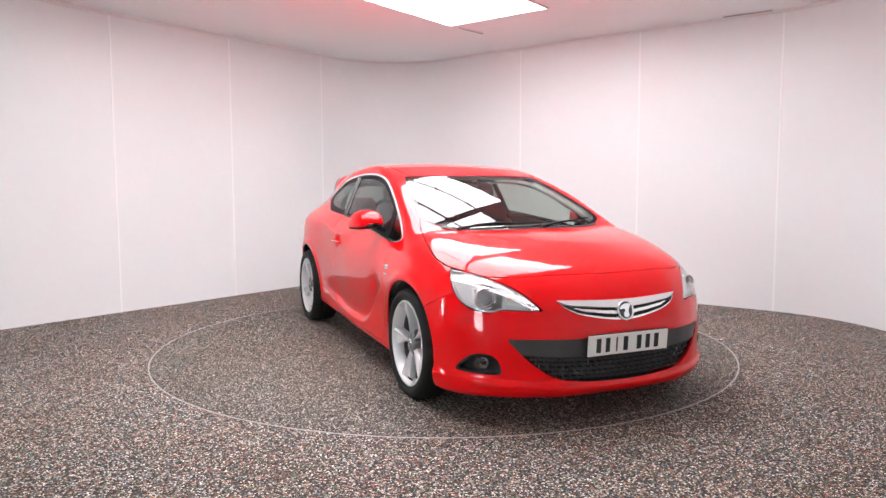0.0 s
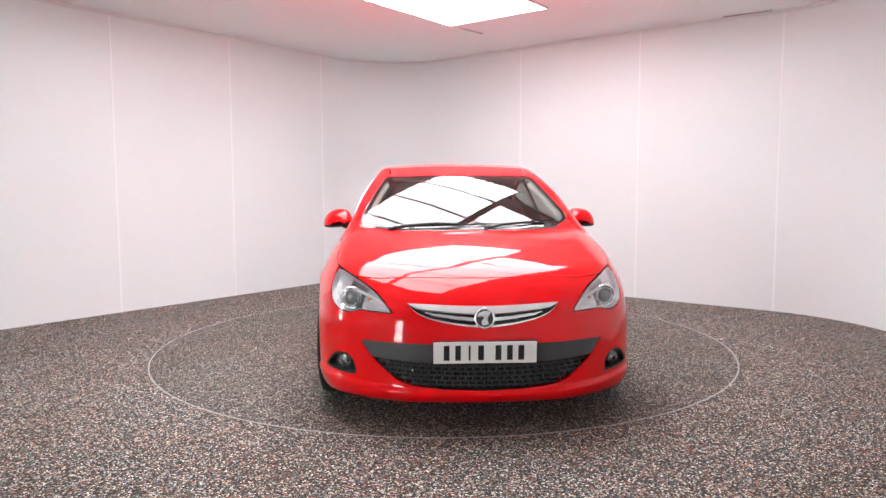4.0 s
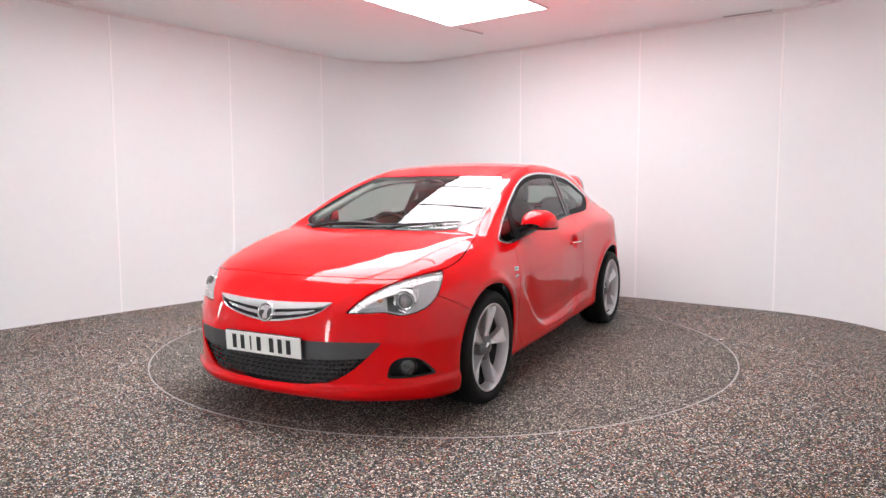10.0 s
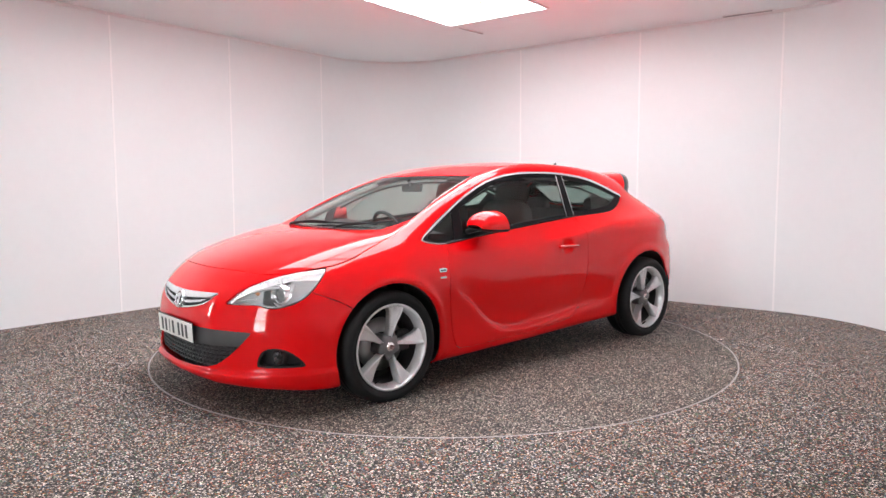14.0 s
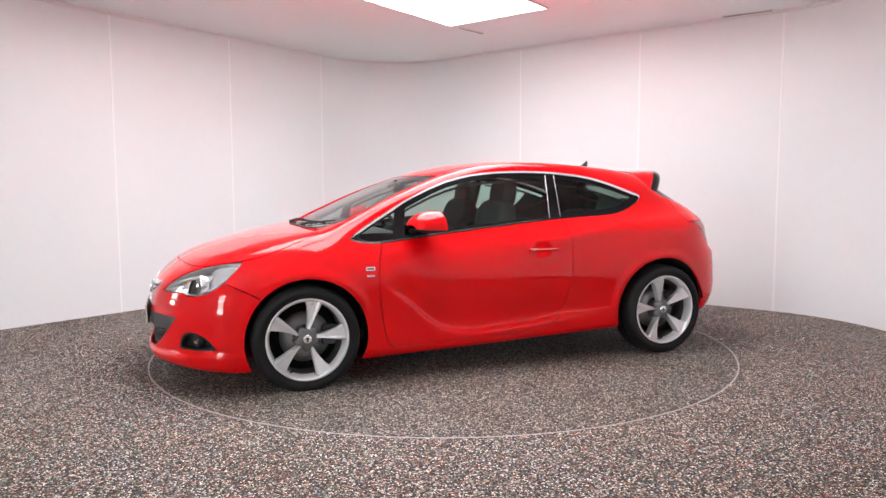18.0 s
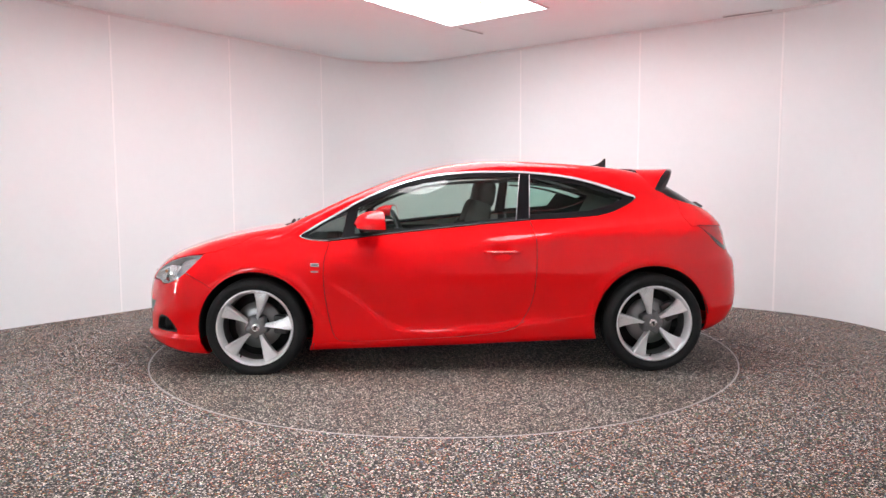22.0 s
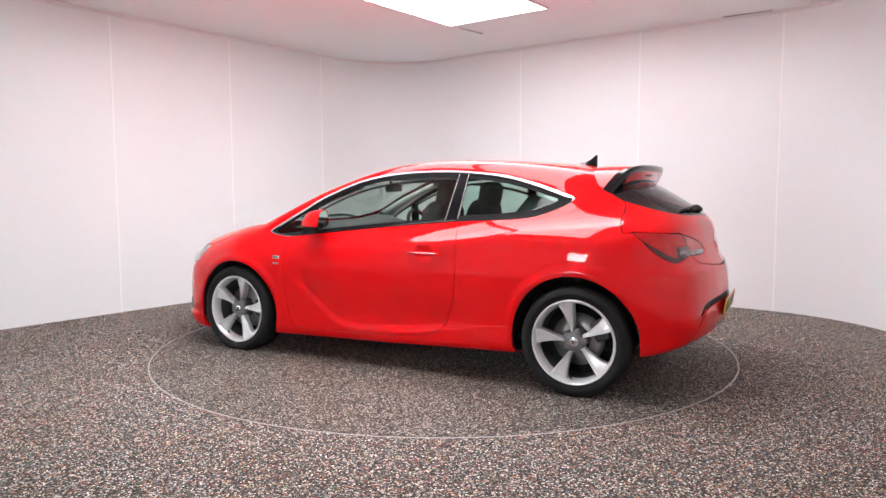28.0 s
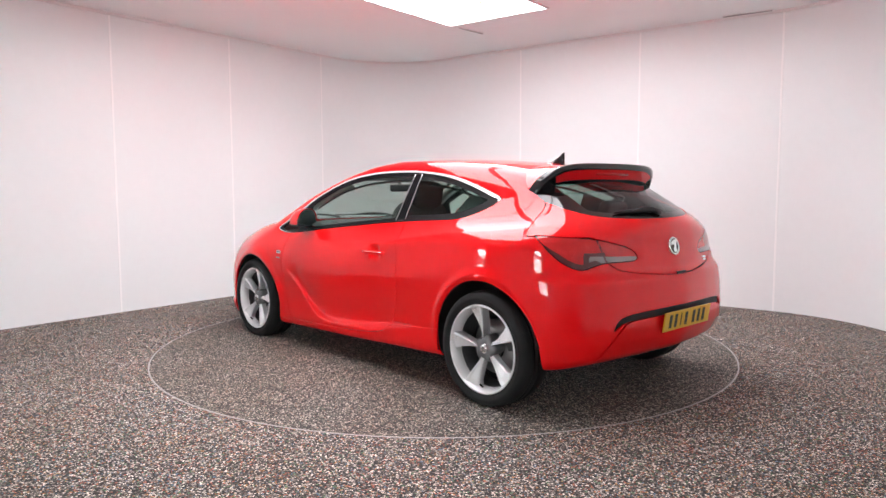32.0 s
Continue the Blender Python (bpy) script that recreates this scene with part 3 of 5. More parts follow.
def panel_mesh(name, tri, mat, sides="both", lift=0.0, skirt=0.012, thick_out=False):
    """Mesh data for a cut piece of the skin, with its edges turned inwards."""
    used, back = np.unique(tri, return_inverse=True)
    tri = back.reshape(-1, 3)
    p = SKIN[used]
    n = slope(p, 0.009)
    n /= np.maximum(np.linalg.norm(n, axis=1), 1e-9)[:, None]
    p = p + n * lift
    verts, norms, faces = [p], [n], [tri]
    if skirt:
        e = np.sort(np.concatenate([tri[:, [0, 1]], tri[:, [1, 2]], tri[:, [2, 0]]]), 1)
        d = np.concatenate([tri[:, [0, 1]], tri[:, [1, 2]], tri[:, [2, 0]]])
        _, first, count = np.unique(e, axis=0, return_index=True, return_counts=True)
        rim = d[first[count == 1]]
        rim = rim[~((np.abs(p[rim[:, 0], 1]) < 0.0015) & (np.abs(p[rim[:, 1], 1]) < 0.0015))]
        if len(rim):
            a, b = p[rim[:, 0]], p[rim[:, 1]]
            na, nb = n[rim[:, 0]], n[rim[:, 1]]
            out = np.cross(b - a, na)
            out /= np.maximum(np.linalg.norm(out, axis=1), 1e-9)[:, None]
            k = len(p)
            m = len(rim)
            verts += [a, b, b - nb * skirt, a - na * skirt]
            norms += [out] * 4
            i = np.arange(m)
            faces += [np.stack([k + i, k + 3 * m + i, k + 2 * m + i], -1), np.stack([k + i, k + 2 * m + i, k + m + i], -1)]
    p, n, tri = np.concatenate(verts), np.concatenate(norms), np.concatenate(faces)
    flip = np.array([1, -1, 1])
    if sides == "right":
        p, n, tri = p * flip, n * flip, tri[:, ::-1]
    elif sides == "both":
        tri = np.concatenate([tri, tri[:, ::-1] + len(p)])
        p, n = np.concatenate([p, p * flip]), np.concatenate([n, n * flip])
    return mesh_of(name, p, tri, mat, n)


def cut_out(tri, g, gap=0.0):
    """A piece with g < 0 and the rest, with a gap between them."""
    inner, rest = split(tri, g(SKIN) + gap)
    if gap:
        _, rest = split(rest, g(SKIN) - gap)
    return inner, rest


def oblique(p, sign):
    return (p[:, 1] - sign * p[:, 0]) / math.sqrt(2)


# ---- the car: panels cut from the skin ----
car = new("car")
tagged(car, "glossy red three-door hatchback car parked on a turntable", "car")
OFFSET = Matrix.Translation((-0.064, 0.103, 0))
GAP = 0.0028

SKIN, tri = skin_grid()
tri, _ = split(tri, -SKIN[:, 1] + 0.0)
SKIN[np.abs(SKIN[:, 1]) < 0.0008, 1] = 0.0
for cx, cz, r in ARCHES:
    _, tri = split(tri, np.maximum(np.hypot(SKIN[:, 0] - cx, SKIN[:, 2] - cz) - r, 0.45 - SKIN[:, 1]))

WINDOW = soften([(1.066, 0.936), (0.934, 1.02), (0.782, 1.104), (0.668, 1.173), (0.397, 1.29), (0.198, 1.342), (-0.001, 1.367), (-0.2, 1.376), (-0.399, 1.375), (-0.558, 1.367),
                 (-0.795, 1.342), (-0.993, 1.294), (-1.192, 1.227), (-1.285, 1.193), (-1.254, 1.163), (-1.178, 1.121), (-1.071, 1.08), (-0.97, 1.059), (-0.773, 1.047),
                 (-0.501, 1.033), (-0.191, 1.007), (0.194, 0.971), (0.579, 0.929), (0.771, 0.907), (0.885, 0.896), (0.982, 0.904), (1.048, 0.920)], 1)
OPENING = soften([(1.018, 0.938), (0.932, 0.992), (0.78, 1.073), (0.658, 1.142), (0.395, 1.263), (0.198, 1.313), (-0.001, 1.338), (-0.199, 1.348), (-0.397, 1.349), (-0.556, 1.341),
                  (-0.793, 1.317), (-0.991, 1.267), (-1.17, 1.211), (-1.236, 1.187), (-1.161, 1.141), (-1.062, 1.103), (-0.964, 1.076), (-0.774, 1.062), (-0.502, 1.048),
                  (-0.191, 1.022), (0.195, 0.985), (0.58, 0.944), (0.772, 0.922), (0.906, 0.911), (0.964, 0.917)], 1)


def flank(p):
    """Positive away from the car's side."""
    return bilinear(SIDE_Y, p[:, 0], p[:, 2]) - 0.10 - p[:, 1]


def on_side(poly):
    return lambda p: np.maximum(signed(p[:, 0], p[:, 2], poly), flank(p))


def on_front(poly):
    return lambda p: np.maximum(signed(p[:, 1], p[:, 2], poly), 1.55 - p[:, 0])


def on_back(poly):
    return lambda p: np.maximum(signed(p[:, 1], p[:, 2], poly), p[:, 0] + 1.3)


def on_corner(poly, sign):
    return lambda p: np.maximum(signed(oblique(p, sign), p[:, 2], poly), 1.3 - sign * p[:, 0])


side_window, tri = cut_out(tri, on_side(WINDOW), 0.0022)
side_glass, window_trim = cut_out(side_window, on_side(OPENING))

SCREEN = soften([(1.262, -0.3), (1.262, 0.0), (1.250, 0.3), (1.205, 0.5), (1.125, 0.64), (1.025, 0.70), (0.80, 0.645), (0.60, 0.605), (0.37, 0.553), (0.352, 0.53), (0.378, 0.42), (0.404, 0.15), (0.407, 0.0), (0.407, -0.3)], 1)
screen, tri = cut_out(tri, lambda p: np.maximum(signed(p[:, 0], p[:, 1], SCREEN), 0.9 - p[:, 2]))
screen_clear, screen_border = cut_out(screen, lambda p: signed(p[:, 0], p[:, 1], SCREEN) + 0.026)
BACK_SCREEN = soften([(-0.3, 1.074), (0.0, 1.074), (0.2, 1.075), (0.36, 1.080), (0.50, 1.093), (0.585, 1.118), (0.612, 1.160), (0.606, 1.206), (0.57, 1.25), (0.52, 1.30), (0.40, 1.325), (0.0, 1.34), (-0.3, 1.34)], 1)
back_screen, tri = cut_out(tri, lambda p: np.maximum(signed(p[:, 1], p[:, 2], BACK_SCREEN), p[:, 0] + 1.40))
back_clear, back_border = cut_out(back_screen, lambda p: np.maximum(np.maximum(signed(p[:, 1], p[:, 2], BACK_SCREEN) + 0.03, p[:, 1] - 0.50), p[:, 2] - 1.28))

LAMP_LINE = soften([(-1.214, 0.617), (-1.214, 0.617), (-1.127, 0.686), (-1.028, 0.734), (-0.896, 0.773), (-0.765, 0.799), (-0.664, 0.806), (-0.664, 0.806), (-0.672, 0.768), (-0.723, 0.685), (-0.786, 0.633), (-0.883, 0.603), (-0.958, 0.601), (-1.011, 0.620), (-1.104, 0.616)], 1)
lamp_glass, tri = cut_out(tri, on_corner(LAMP_LINE, 1), 0.003)
FOG = soften([(-1.019, 0.286), (-1.002, 0.354), (-0.95, 0.385), (-0.869, 0.384), (-0.805, 0.351), (-0.735, 0.282), (-0.788, 0.279), (-0.919, 0.274), (-1.004, 0.277)], 1)
fog_hole, tri = cut_out(tri, on_corner(FOG, 1))
GRILLE = soften([(-0.1, 0.653), (0.0, 0.653), (0.086, 0.653), (0.229, 0.658), (0.390, 0.664), (0.390, 0.664), (0.344, 0.620), (0.275, 0.590), (0.148, 0.565), (0.063, 0.554), (0.0, 0.551), (-0.1, 0.551)], 1)
grille_hole, tri = cut_out(tri, on_front(GRILLE))
INTAKE = soften([(-0.1, 0.467), (0.0, 0.467), (0.263, 0.469), (0.458, 0.472), (0.640, 0.468), (0.640, 0.468), (0.573, 0.383), (0.503, 0.318), (0.417, 0.263), (0.277, 0.241), (0.0, 0.232), (-0.1, 0.232)], 1)
intake_hole, tri = cut_out(tri, on_front(INTAKE))
band, intake_hole = cut_out(intake_hole, lambda p: 0.368 + 0.06 * p[:, 1] ** 2 - p[:, 2])
TAIL_LAMP = soften([(-0.590, 0.997), (-0.590, 0.997), (-0.685, 0.992), (-0.797, 0.987), (-0.914, 0.978), (-1.026, 0.951), (-1.127, 0.919), (-1.172, 0.880), (-1.169, 0.849), (-1.071, 0.849), (-0.971, 0.849), (-0.908, 0.837), (-0.848, 0.815), (-0.797, 0.821), (-0.733, 0.852), (-0.678, 0.895), (-0.632, 0.948)], 1)
tail_lamp, tri = cut_out(tri, on_corner(TAIL_LAMP, -1), 0.002)

HOOD = soften([(2.088, -0.2), (2.088, 0.0), (2.078, 0.213), (2.027, 0.505), (1.955, 0.64), (1.88, 0.705), (1.72, 0.782), (1.60, 0.802), (1.50, 0.803), (1.30, 0.770), (1.126, 0.724), (1.02, 0.69), (0.95, 0.5), (0.95, -0.2)], 1)
hood, tri = cut_out(tri, lambda p: np.maximum(signed(p[:, 0], p[:, 1], HOOD), 0.68 - p[:, 2]), GAP)
DOOR = soften([(0.855, 0.905), (0.868, 0.85), (0.89, 0.775), (0.894, 0.623), (0.882, 0.506), (0.857, 0.349), (0.83, 0.25), (0.78, 0.213), (0.389, 0.227), (0.004, 0.242), (-0.303, 0.269), (-0.42, 0.305),
               (-0.485, 0.39), (-0.524, 0.501), (-0.541, 0.619), (-0.548, 0.75), (-0.546, 0.884), (-0.535, 0.958), (-0.505, 1.045), (-0.5, 1.2), (0.7, 1.2)], 1)
door, tri = cut_out(tri, on_side(DOOR), 0.0019)
ROOF = soften([(0.44, -0.2), (0.44, 0.3), (0.43, 0.44), (0.36, 0.512), (0.1, 0.535), (-0.5, 0.530), (-1.0, 0.492), (-1.40, 0.43), (-1.46, 0.38), (-1.47, -0.2)], 1)
roof, tri = cut_out(tri, lambda p: np.maximum(signed(p[:, 0], p[:, 1], ROOF), 1.25 - p[:, 2]), 0.004)
TAILGATE = [(-0.3, 0.757), (0.05, 0.759), (0.15, 0.762), (0.289, 0.775), (0.40, 0.787), (0.488, 0.803), (0.539, 0.827), (0.57, 0.85), (0.62, 0.985), (1.2, 0.995), (1.2, 1.42), (-0.3, 1.42)]
gate_edge = curve([(0.70, -1.60), (0.99, -1.613), (1.042, -1.584), (1.075, -1.580), (1.11, -1.586), (1.15, -1.585), (1.20, -1.53), (1.24, -1.46), (1.30, -1.45), (1.5, -1.45)], 0.012)
tailgate, tri = cut_out(tri, lambda p: np.maximum(signed(p[:, 1], p[:, 2], np.array(TAILGATE)), p[:, 0] - gate_edge(p[:, 2])), GAP)
BUMPER = [(1.50, 0.0), (1.635, 0.585), (1.70, 0.622), (1.80, 0.667), (1.87, 0.70), (1.95, 0.95), (2.6, 0.95), (2.6, 0.0)]
front_bumper, tri = cut_out(tri, lambda p: signed(p[:, 0], p[:, 2], np.array(BUMPER)), 0.0018)
rear_bumper, tri = cut_out(tri, lambda p: np.maximum(p[:, 0] + 1.55, p[:, 2] - 0.80 - 0.20 * (p[:, 0] + 1.90)))
RDIFF = soften([(-0.3, 0.548), (0.0, 0.548), (0.32, 0.545), (0.50, 0.540), (0.575, 0.47), (0.625, 0.40), (0.66, 0.30), (0.66, 0.1), (-0.3, 0.1)], 1)
rear_strip, rear_bumper = cut_out(rear_bumper, on_back(soften([(-0.3, 0.588), (0.0, 0.588), (0.345, 0.580), (0.525, 0.568), (0.580, 0.538), (0.606, 0.490), (0.590, 0.486), (0.560, 0.510), (0.525, 0.530), (0.345, 0.540), (0.0, 0.546), (-0.3, 0.546)], 1)))
rear_valance, rear_bumper = cut_out(rear_bumper, on_back(RDIFF), 0.0045)
SILL = [(0.97, 0.204), (0.78, 0.211), (0.389, 0.225), (0.0, 0.240), (-0.3, 0.266), (-0.42, 0.30), (-0.46, 0.342), (-0.687, 0.361), (-0.96, 0.386), (-1.0, 0.0), (1.0, 0.0)]
sill, tri = cut_out(tri, lambda p: np.maximum(signed(p[:, 0], p[:, 2], np.array(SILL)), 0.5 - p[:, 1]), 0.0016)
fender, tri = cut_out(tri, lambda p: 0.62 - p[:, 0])
underside, quarter = cut_out(tri, lambda p: np.maximum(p[:, 2] - 0.33, p[:, 1] - 0.75))


def panel(name, piece, mat, sides="both", label="", lift=0.0, skirt=0.012, parent=None):
    """Body panels: one that spans the car, or one for each side."""
    made = []
    for s in (("both",) if sides == "both" else ("left", "right")):
        made.append(part(name, panel_mesh(name, piece, mat, s, lift, skirt), None, parent or car, label, None if parent else OFFSET))
    return made if len(made) > 1 else made[0]


# windscreen roll: height over (x, y), fitted to reflections in the camera's view
ROLL = (1.4729, -0.2513, -0.1196, -0.0847, 0.0048, -0.0187)


def rolled(ob):
    """Give a pane of the windscreen the normals of the fitted roll; its points stay."""
    a, b, c, d, e, g = ROLL
    me = ob.data
    n = len(me.vertices)
    p = np.empty(n * 3)
    me.vertices.foreach_get("co", p)
    p = p.reshape(n, 3)
    x, y = p[:, 0], p[:, 1]
    up = np.stack([-(b + 2 * c * x + e * y * y), -(2 * d * y + 2 * e * x * y + 4 * g * y ** 3), np.ones(n)], -1)
    up /= np.linalg.norm(up, axis=1)[:, None]
    me.normals_split_custom_set_from_vertices([tuple(map(float, k)) for k in up])
    me.update()
    return ob


panel("hood", hood, M_PAINT)
panel("front_bumper", front_bumper, M_PAINT)
fenders = panel("front_wing", fender, M_PAINT, "pair", skirt=0.006)
doors = panel("door", door, M_PAINT, "pair", skirt=0.006)
panel("rear_quarter", quarter, M_PAINT, "pair", skirt=0.005)
sills = panel("sill", sill, M_PAINT, "pair")
panel("roof", roof, M_PAINT, skirt=0.006)
tailgate_part = panel("tailgate", tailgate, M_PAINT)
panel("rear_bumper", rear_bumper, M_PAINT)
valance = panel("valance", rear_valance, M_PAINT, skirt=0.03)
panel("underbody", underside, M_DARK)
panel("bumper_strip", rear_strip, M_BLACK, lift=-0.012, skirt=0.0, label="matt black trim strip")
windscreen = rolled(panel("windscreen", screen_clear, M_SCREEN, lift=-0.003, skirt=0.0, label="clear laminated glass"))
rolled(panel("screen_border", screen_border, M_GLOSS, lift=-0.003, skirt=0.0, label="black printed border"))
panel("rear_window", back_clear, M_PRIVACY, lift=-0.003, skirt=0.0, label="dark tinted glass")
panel("rear_window_border", back_border, M_GLOSS, lift=-0.003, skirt=0.004, label="gloss black glass border")


def trim_width(p):
    """Chrome left at a window's edge: wider above than below, widest at the rear tip."""
    above = np.clip((p[:, 2] - (1.045 - 0.100 * p[:, 0])) / 0.03, 0, 1)
    return 0.0015 + 0.003 * np.clip((p[:, 0] - 0.62) / 0.1, 0, 1) + above * (0.0095 + 0.0030 * np.clip((0.8 - p[:, 0]) / 0.6, 0, 1) + 0.007 * np.clip((-0.5 - p[:, 0]) / 0.7, 0, 1))


chrome_edge, inner_seal = cut_out(window_trim, lambda p: -trim_width(p) - signed(p[:, 0], p[:, 2], WINDOW))
panel("window_trim", chrome_edge, M_BRIGHT, "pair", "bright chrome surround", 0.003, 0.012)
panel("window_seal", inner_seal, M_SEAL, "pair", "black rubber seal", -0.001, 0.010)
# panes of each side, parted by black pillars
PILLAR = np.array([(-0.404, 0.95), (-0.462, 1.42), (-0.533, 1.42), (-0.505, 0.95)])
SAIL = np.array([(0.785, 0.88), (0.735, 1.13), (0.655, 1.20), (0.70, 0.88)])
pillar, side_glass = cut_out(side_glass, lambda p: signed(p[:, 0], p[:, 2], PILLAR))
sail, side_glass = cut_out(side_glass, lambda p: signed(p[:, 0], p[:, 2], SAIL))
front_pane, side_glass = cut_out(side_glass, lambda p: 0.70 - p[:, 0])
rear_pane, door_pane = cut_out(side_glass, lambda p: p[:, 0] + 0.46)
frame_rim, door_pane = cut_out(door_pane, lambda p: np.maximum(-0.014 - signed(p[:, 0], p[:, 2], OPENING), -9 + 0 * p[:, 0]))
rear_rim, rear_pane = cut_out(rear_pane, lambda p: -0.024 - signed(p[:, 0], p[:, 2], OPENING))
panel("pillar_cover", pillar, M_PILLAR, "pair", "satin black pillar cover", -0.002, 0.008)
panel("mirror_sail", sail, M_SEAL, "pair", "matt black plastic triangle", -0.003, 0.006)
panel("quarter_light", front_pane, M_SIDE, "pair", "small fixed triangular pane", -0.006, 0.0)
panel("door_window", door_pane, M_SIDE, "pair", "clear side glass", -0.007, 0.0)
panel("door_window_seal", frame_rim, M_SEAL, "pair", "black rubber seal", -0.004, 0.006)
panel("side_window", rear_pane, M_REAR_SIDE, "pair", "dark tinted glass", -0.006, 0.0)
panel("side_window_seal", rear_rim, M_SEAL, "pair", "black printed border", -0.005, 0.004)

# a dark inner shell behind the panels
shell = np.concatenate([door, fender, quarter, sill, rear_bumper])
upper_shell, lower_shell = cut_out(shell, lambda p: 0.93 - p[:, 2])
pillar_trim, rear_trim = cut_out(upper_shell, lambda p: -0.45 - p[:, 0])
panel("inner_panel", lower_shell, M_DARK, "both", "dark inner lining", -0.0135, -0.007)
panel("pillar_trim", pillar_trim, M_LINER, "pair", "pale grey pillar lining", -0.0135, -0.007)
panel("rear_trim", rear_trim, M_FABRIC, "pair", "dark rear side lining", -0.0135, -0.007)
ledge, clear_view = cut_out(rear_pane, lambda p: -0.040 - signed(p[:, 0], p[:, 2], OPENING))
tail_ledge, clear_view = cut_out(clear_view, lambda p: p[:, 0] + 0.93 + 0.7 * (p[:, 2] - 1.2))
panel("window_ledge", np.concatenate([ledge, tail_ledge]), M_FABRIC, "pair", "dark inner window edge", -0.075, 0.0)
door_ledge, _ = cut_out(door_pane, lambda p: -0.030 - signed(p[:, 0], p[:, 2], OPENING))
panel("door_ledge", door_ledge, M_DASH, "pair", "dark inner window edge", -0.055, 0.0)
panel("tailgate_lining", tailgate, M_FABRIC, "both", "dark tailgate lining", -0.0135, 0.0)
panel("headlining", roof, M_LINER, "both", "pale grey fabric headlining", -0.035, 0.0)


# ---- the car: wheels ----
def blade(angle):
    """One swept spoke: a straight raised edge that leans back, and a hollow edge behind it."""
    rs = [0.046, 0.060, 0.075, 0.092, 0.110, 0.130, 0.152, 0.175, 0.197, 0.216, 0.232, 0.246]
    ahead = curve([(0.03, -0.004), (0.055, -0.0146), (0.12, -0.046), (0.20, -0.084), (0.225, -0.094), (0.26, -0.110)], 0.006)
    behind = curve([(0.03, 0.006), (0.055, 0.004), (0.070, -0.001), (0.095, -0.005), (0.13, -0.006), (0.17, -0.004), (0.205, -0.001), (0.23, 0.006), (0.26, 0.020)], 0.007)
    verts, faces = [], []
    for r in rs:
        l, t = float(behind(r)), float(ahead(r))
        dish = -0.026 + 0.022 * min((r / 0.2) ** 2, 1.0)
        w = l - t
        for s, y in ((l, dish - 0.060), (l, dish - 0.024), (l - 0.10 * w, dish - 0.0165), (t + 0.34 * w, dish - 0.0085), (t + 0.22 * w, dish - 0.002), (t + 0.13 * w, dish), (t + 0.05 * w, dish - 0.003), (t, dish - 0.010), (t, dish - 0.062)):
            verts.append((s * math.cos(angle) - r * math.sin(angle), y, s * math.sin(angle) + r * math.cos(angle)))
    n = 9
    for i in range(len(rs) - 1):
        for j in range(n - 1):
            a = i * n + j
            faces.append((a, a + 1, a + n + 1, a + n))
    return verts, faces


def hub_plate():
    """The dark five-lobed plate round the centre cap."""
    verts, faces, n = [], [], 60
    for share, y in ((0.0, -0.0195), (0.36, -0.0195), (0.72, -0.0225), (0.92, -0.030), (1.0, -0.046), (1.0, -0.11)):
        for k in range(n):
            a = 2 * math.pi * k / n
            r = share * (0.074 + 0.010 * math.cos(5 * (a - math.pi / 2 + 0.62)))
            verts.append((r * math.cos(a), y, r * math.sin(a)))
    for i in range(5):
        for k in range(n):
            faces.append((i * n + k, i * n + (k + 1) % n, (i + 1) * n + (k + 1) % n, (i + 1) * n + k))
    return verts, faces


def badge_shape(radius):
    """A plain swept wedge on a round badge, in the plane x = 0."""
    pts = [(0.55, 0.50), (0.05, 0.62), (-0.50, 0.42), (-0.62, 0.05), (-0.25, 0.18), (-0.02, 0.05), (-0.30, -0.30), (-0.15, -0.62), (0.35, -0.50), (0.22, -0.15), (0.30, 0.15)]
    pts = soften(pts, 1)
    return [(0, float(p[0]) * radius, float(p[1]) * radius) for p in pts]


def extruded(points, normal, depth):
    bm = bmesh.new()
    face = bm.faces.new([bm.verts.new(p) for p in points])
    out = bmesh.ops.extrude_face_region(bm, geom=[face])
    bmesh.ops.translate(bm, vec=Vector(normal) * depth, verts=[v for v in out["geom"] if isinstance(v, bmesh.types.BMVert)])
    bmesh.ops.recalc_face_normals(bm, faces=bm.faces)
    return bm


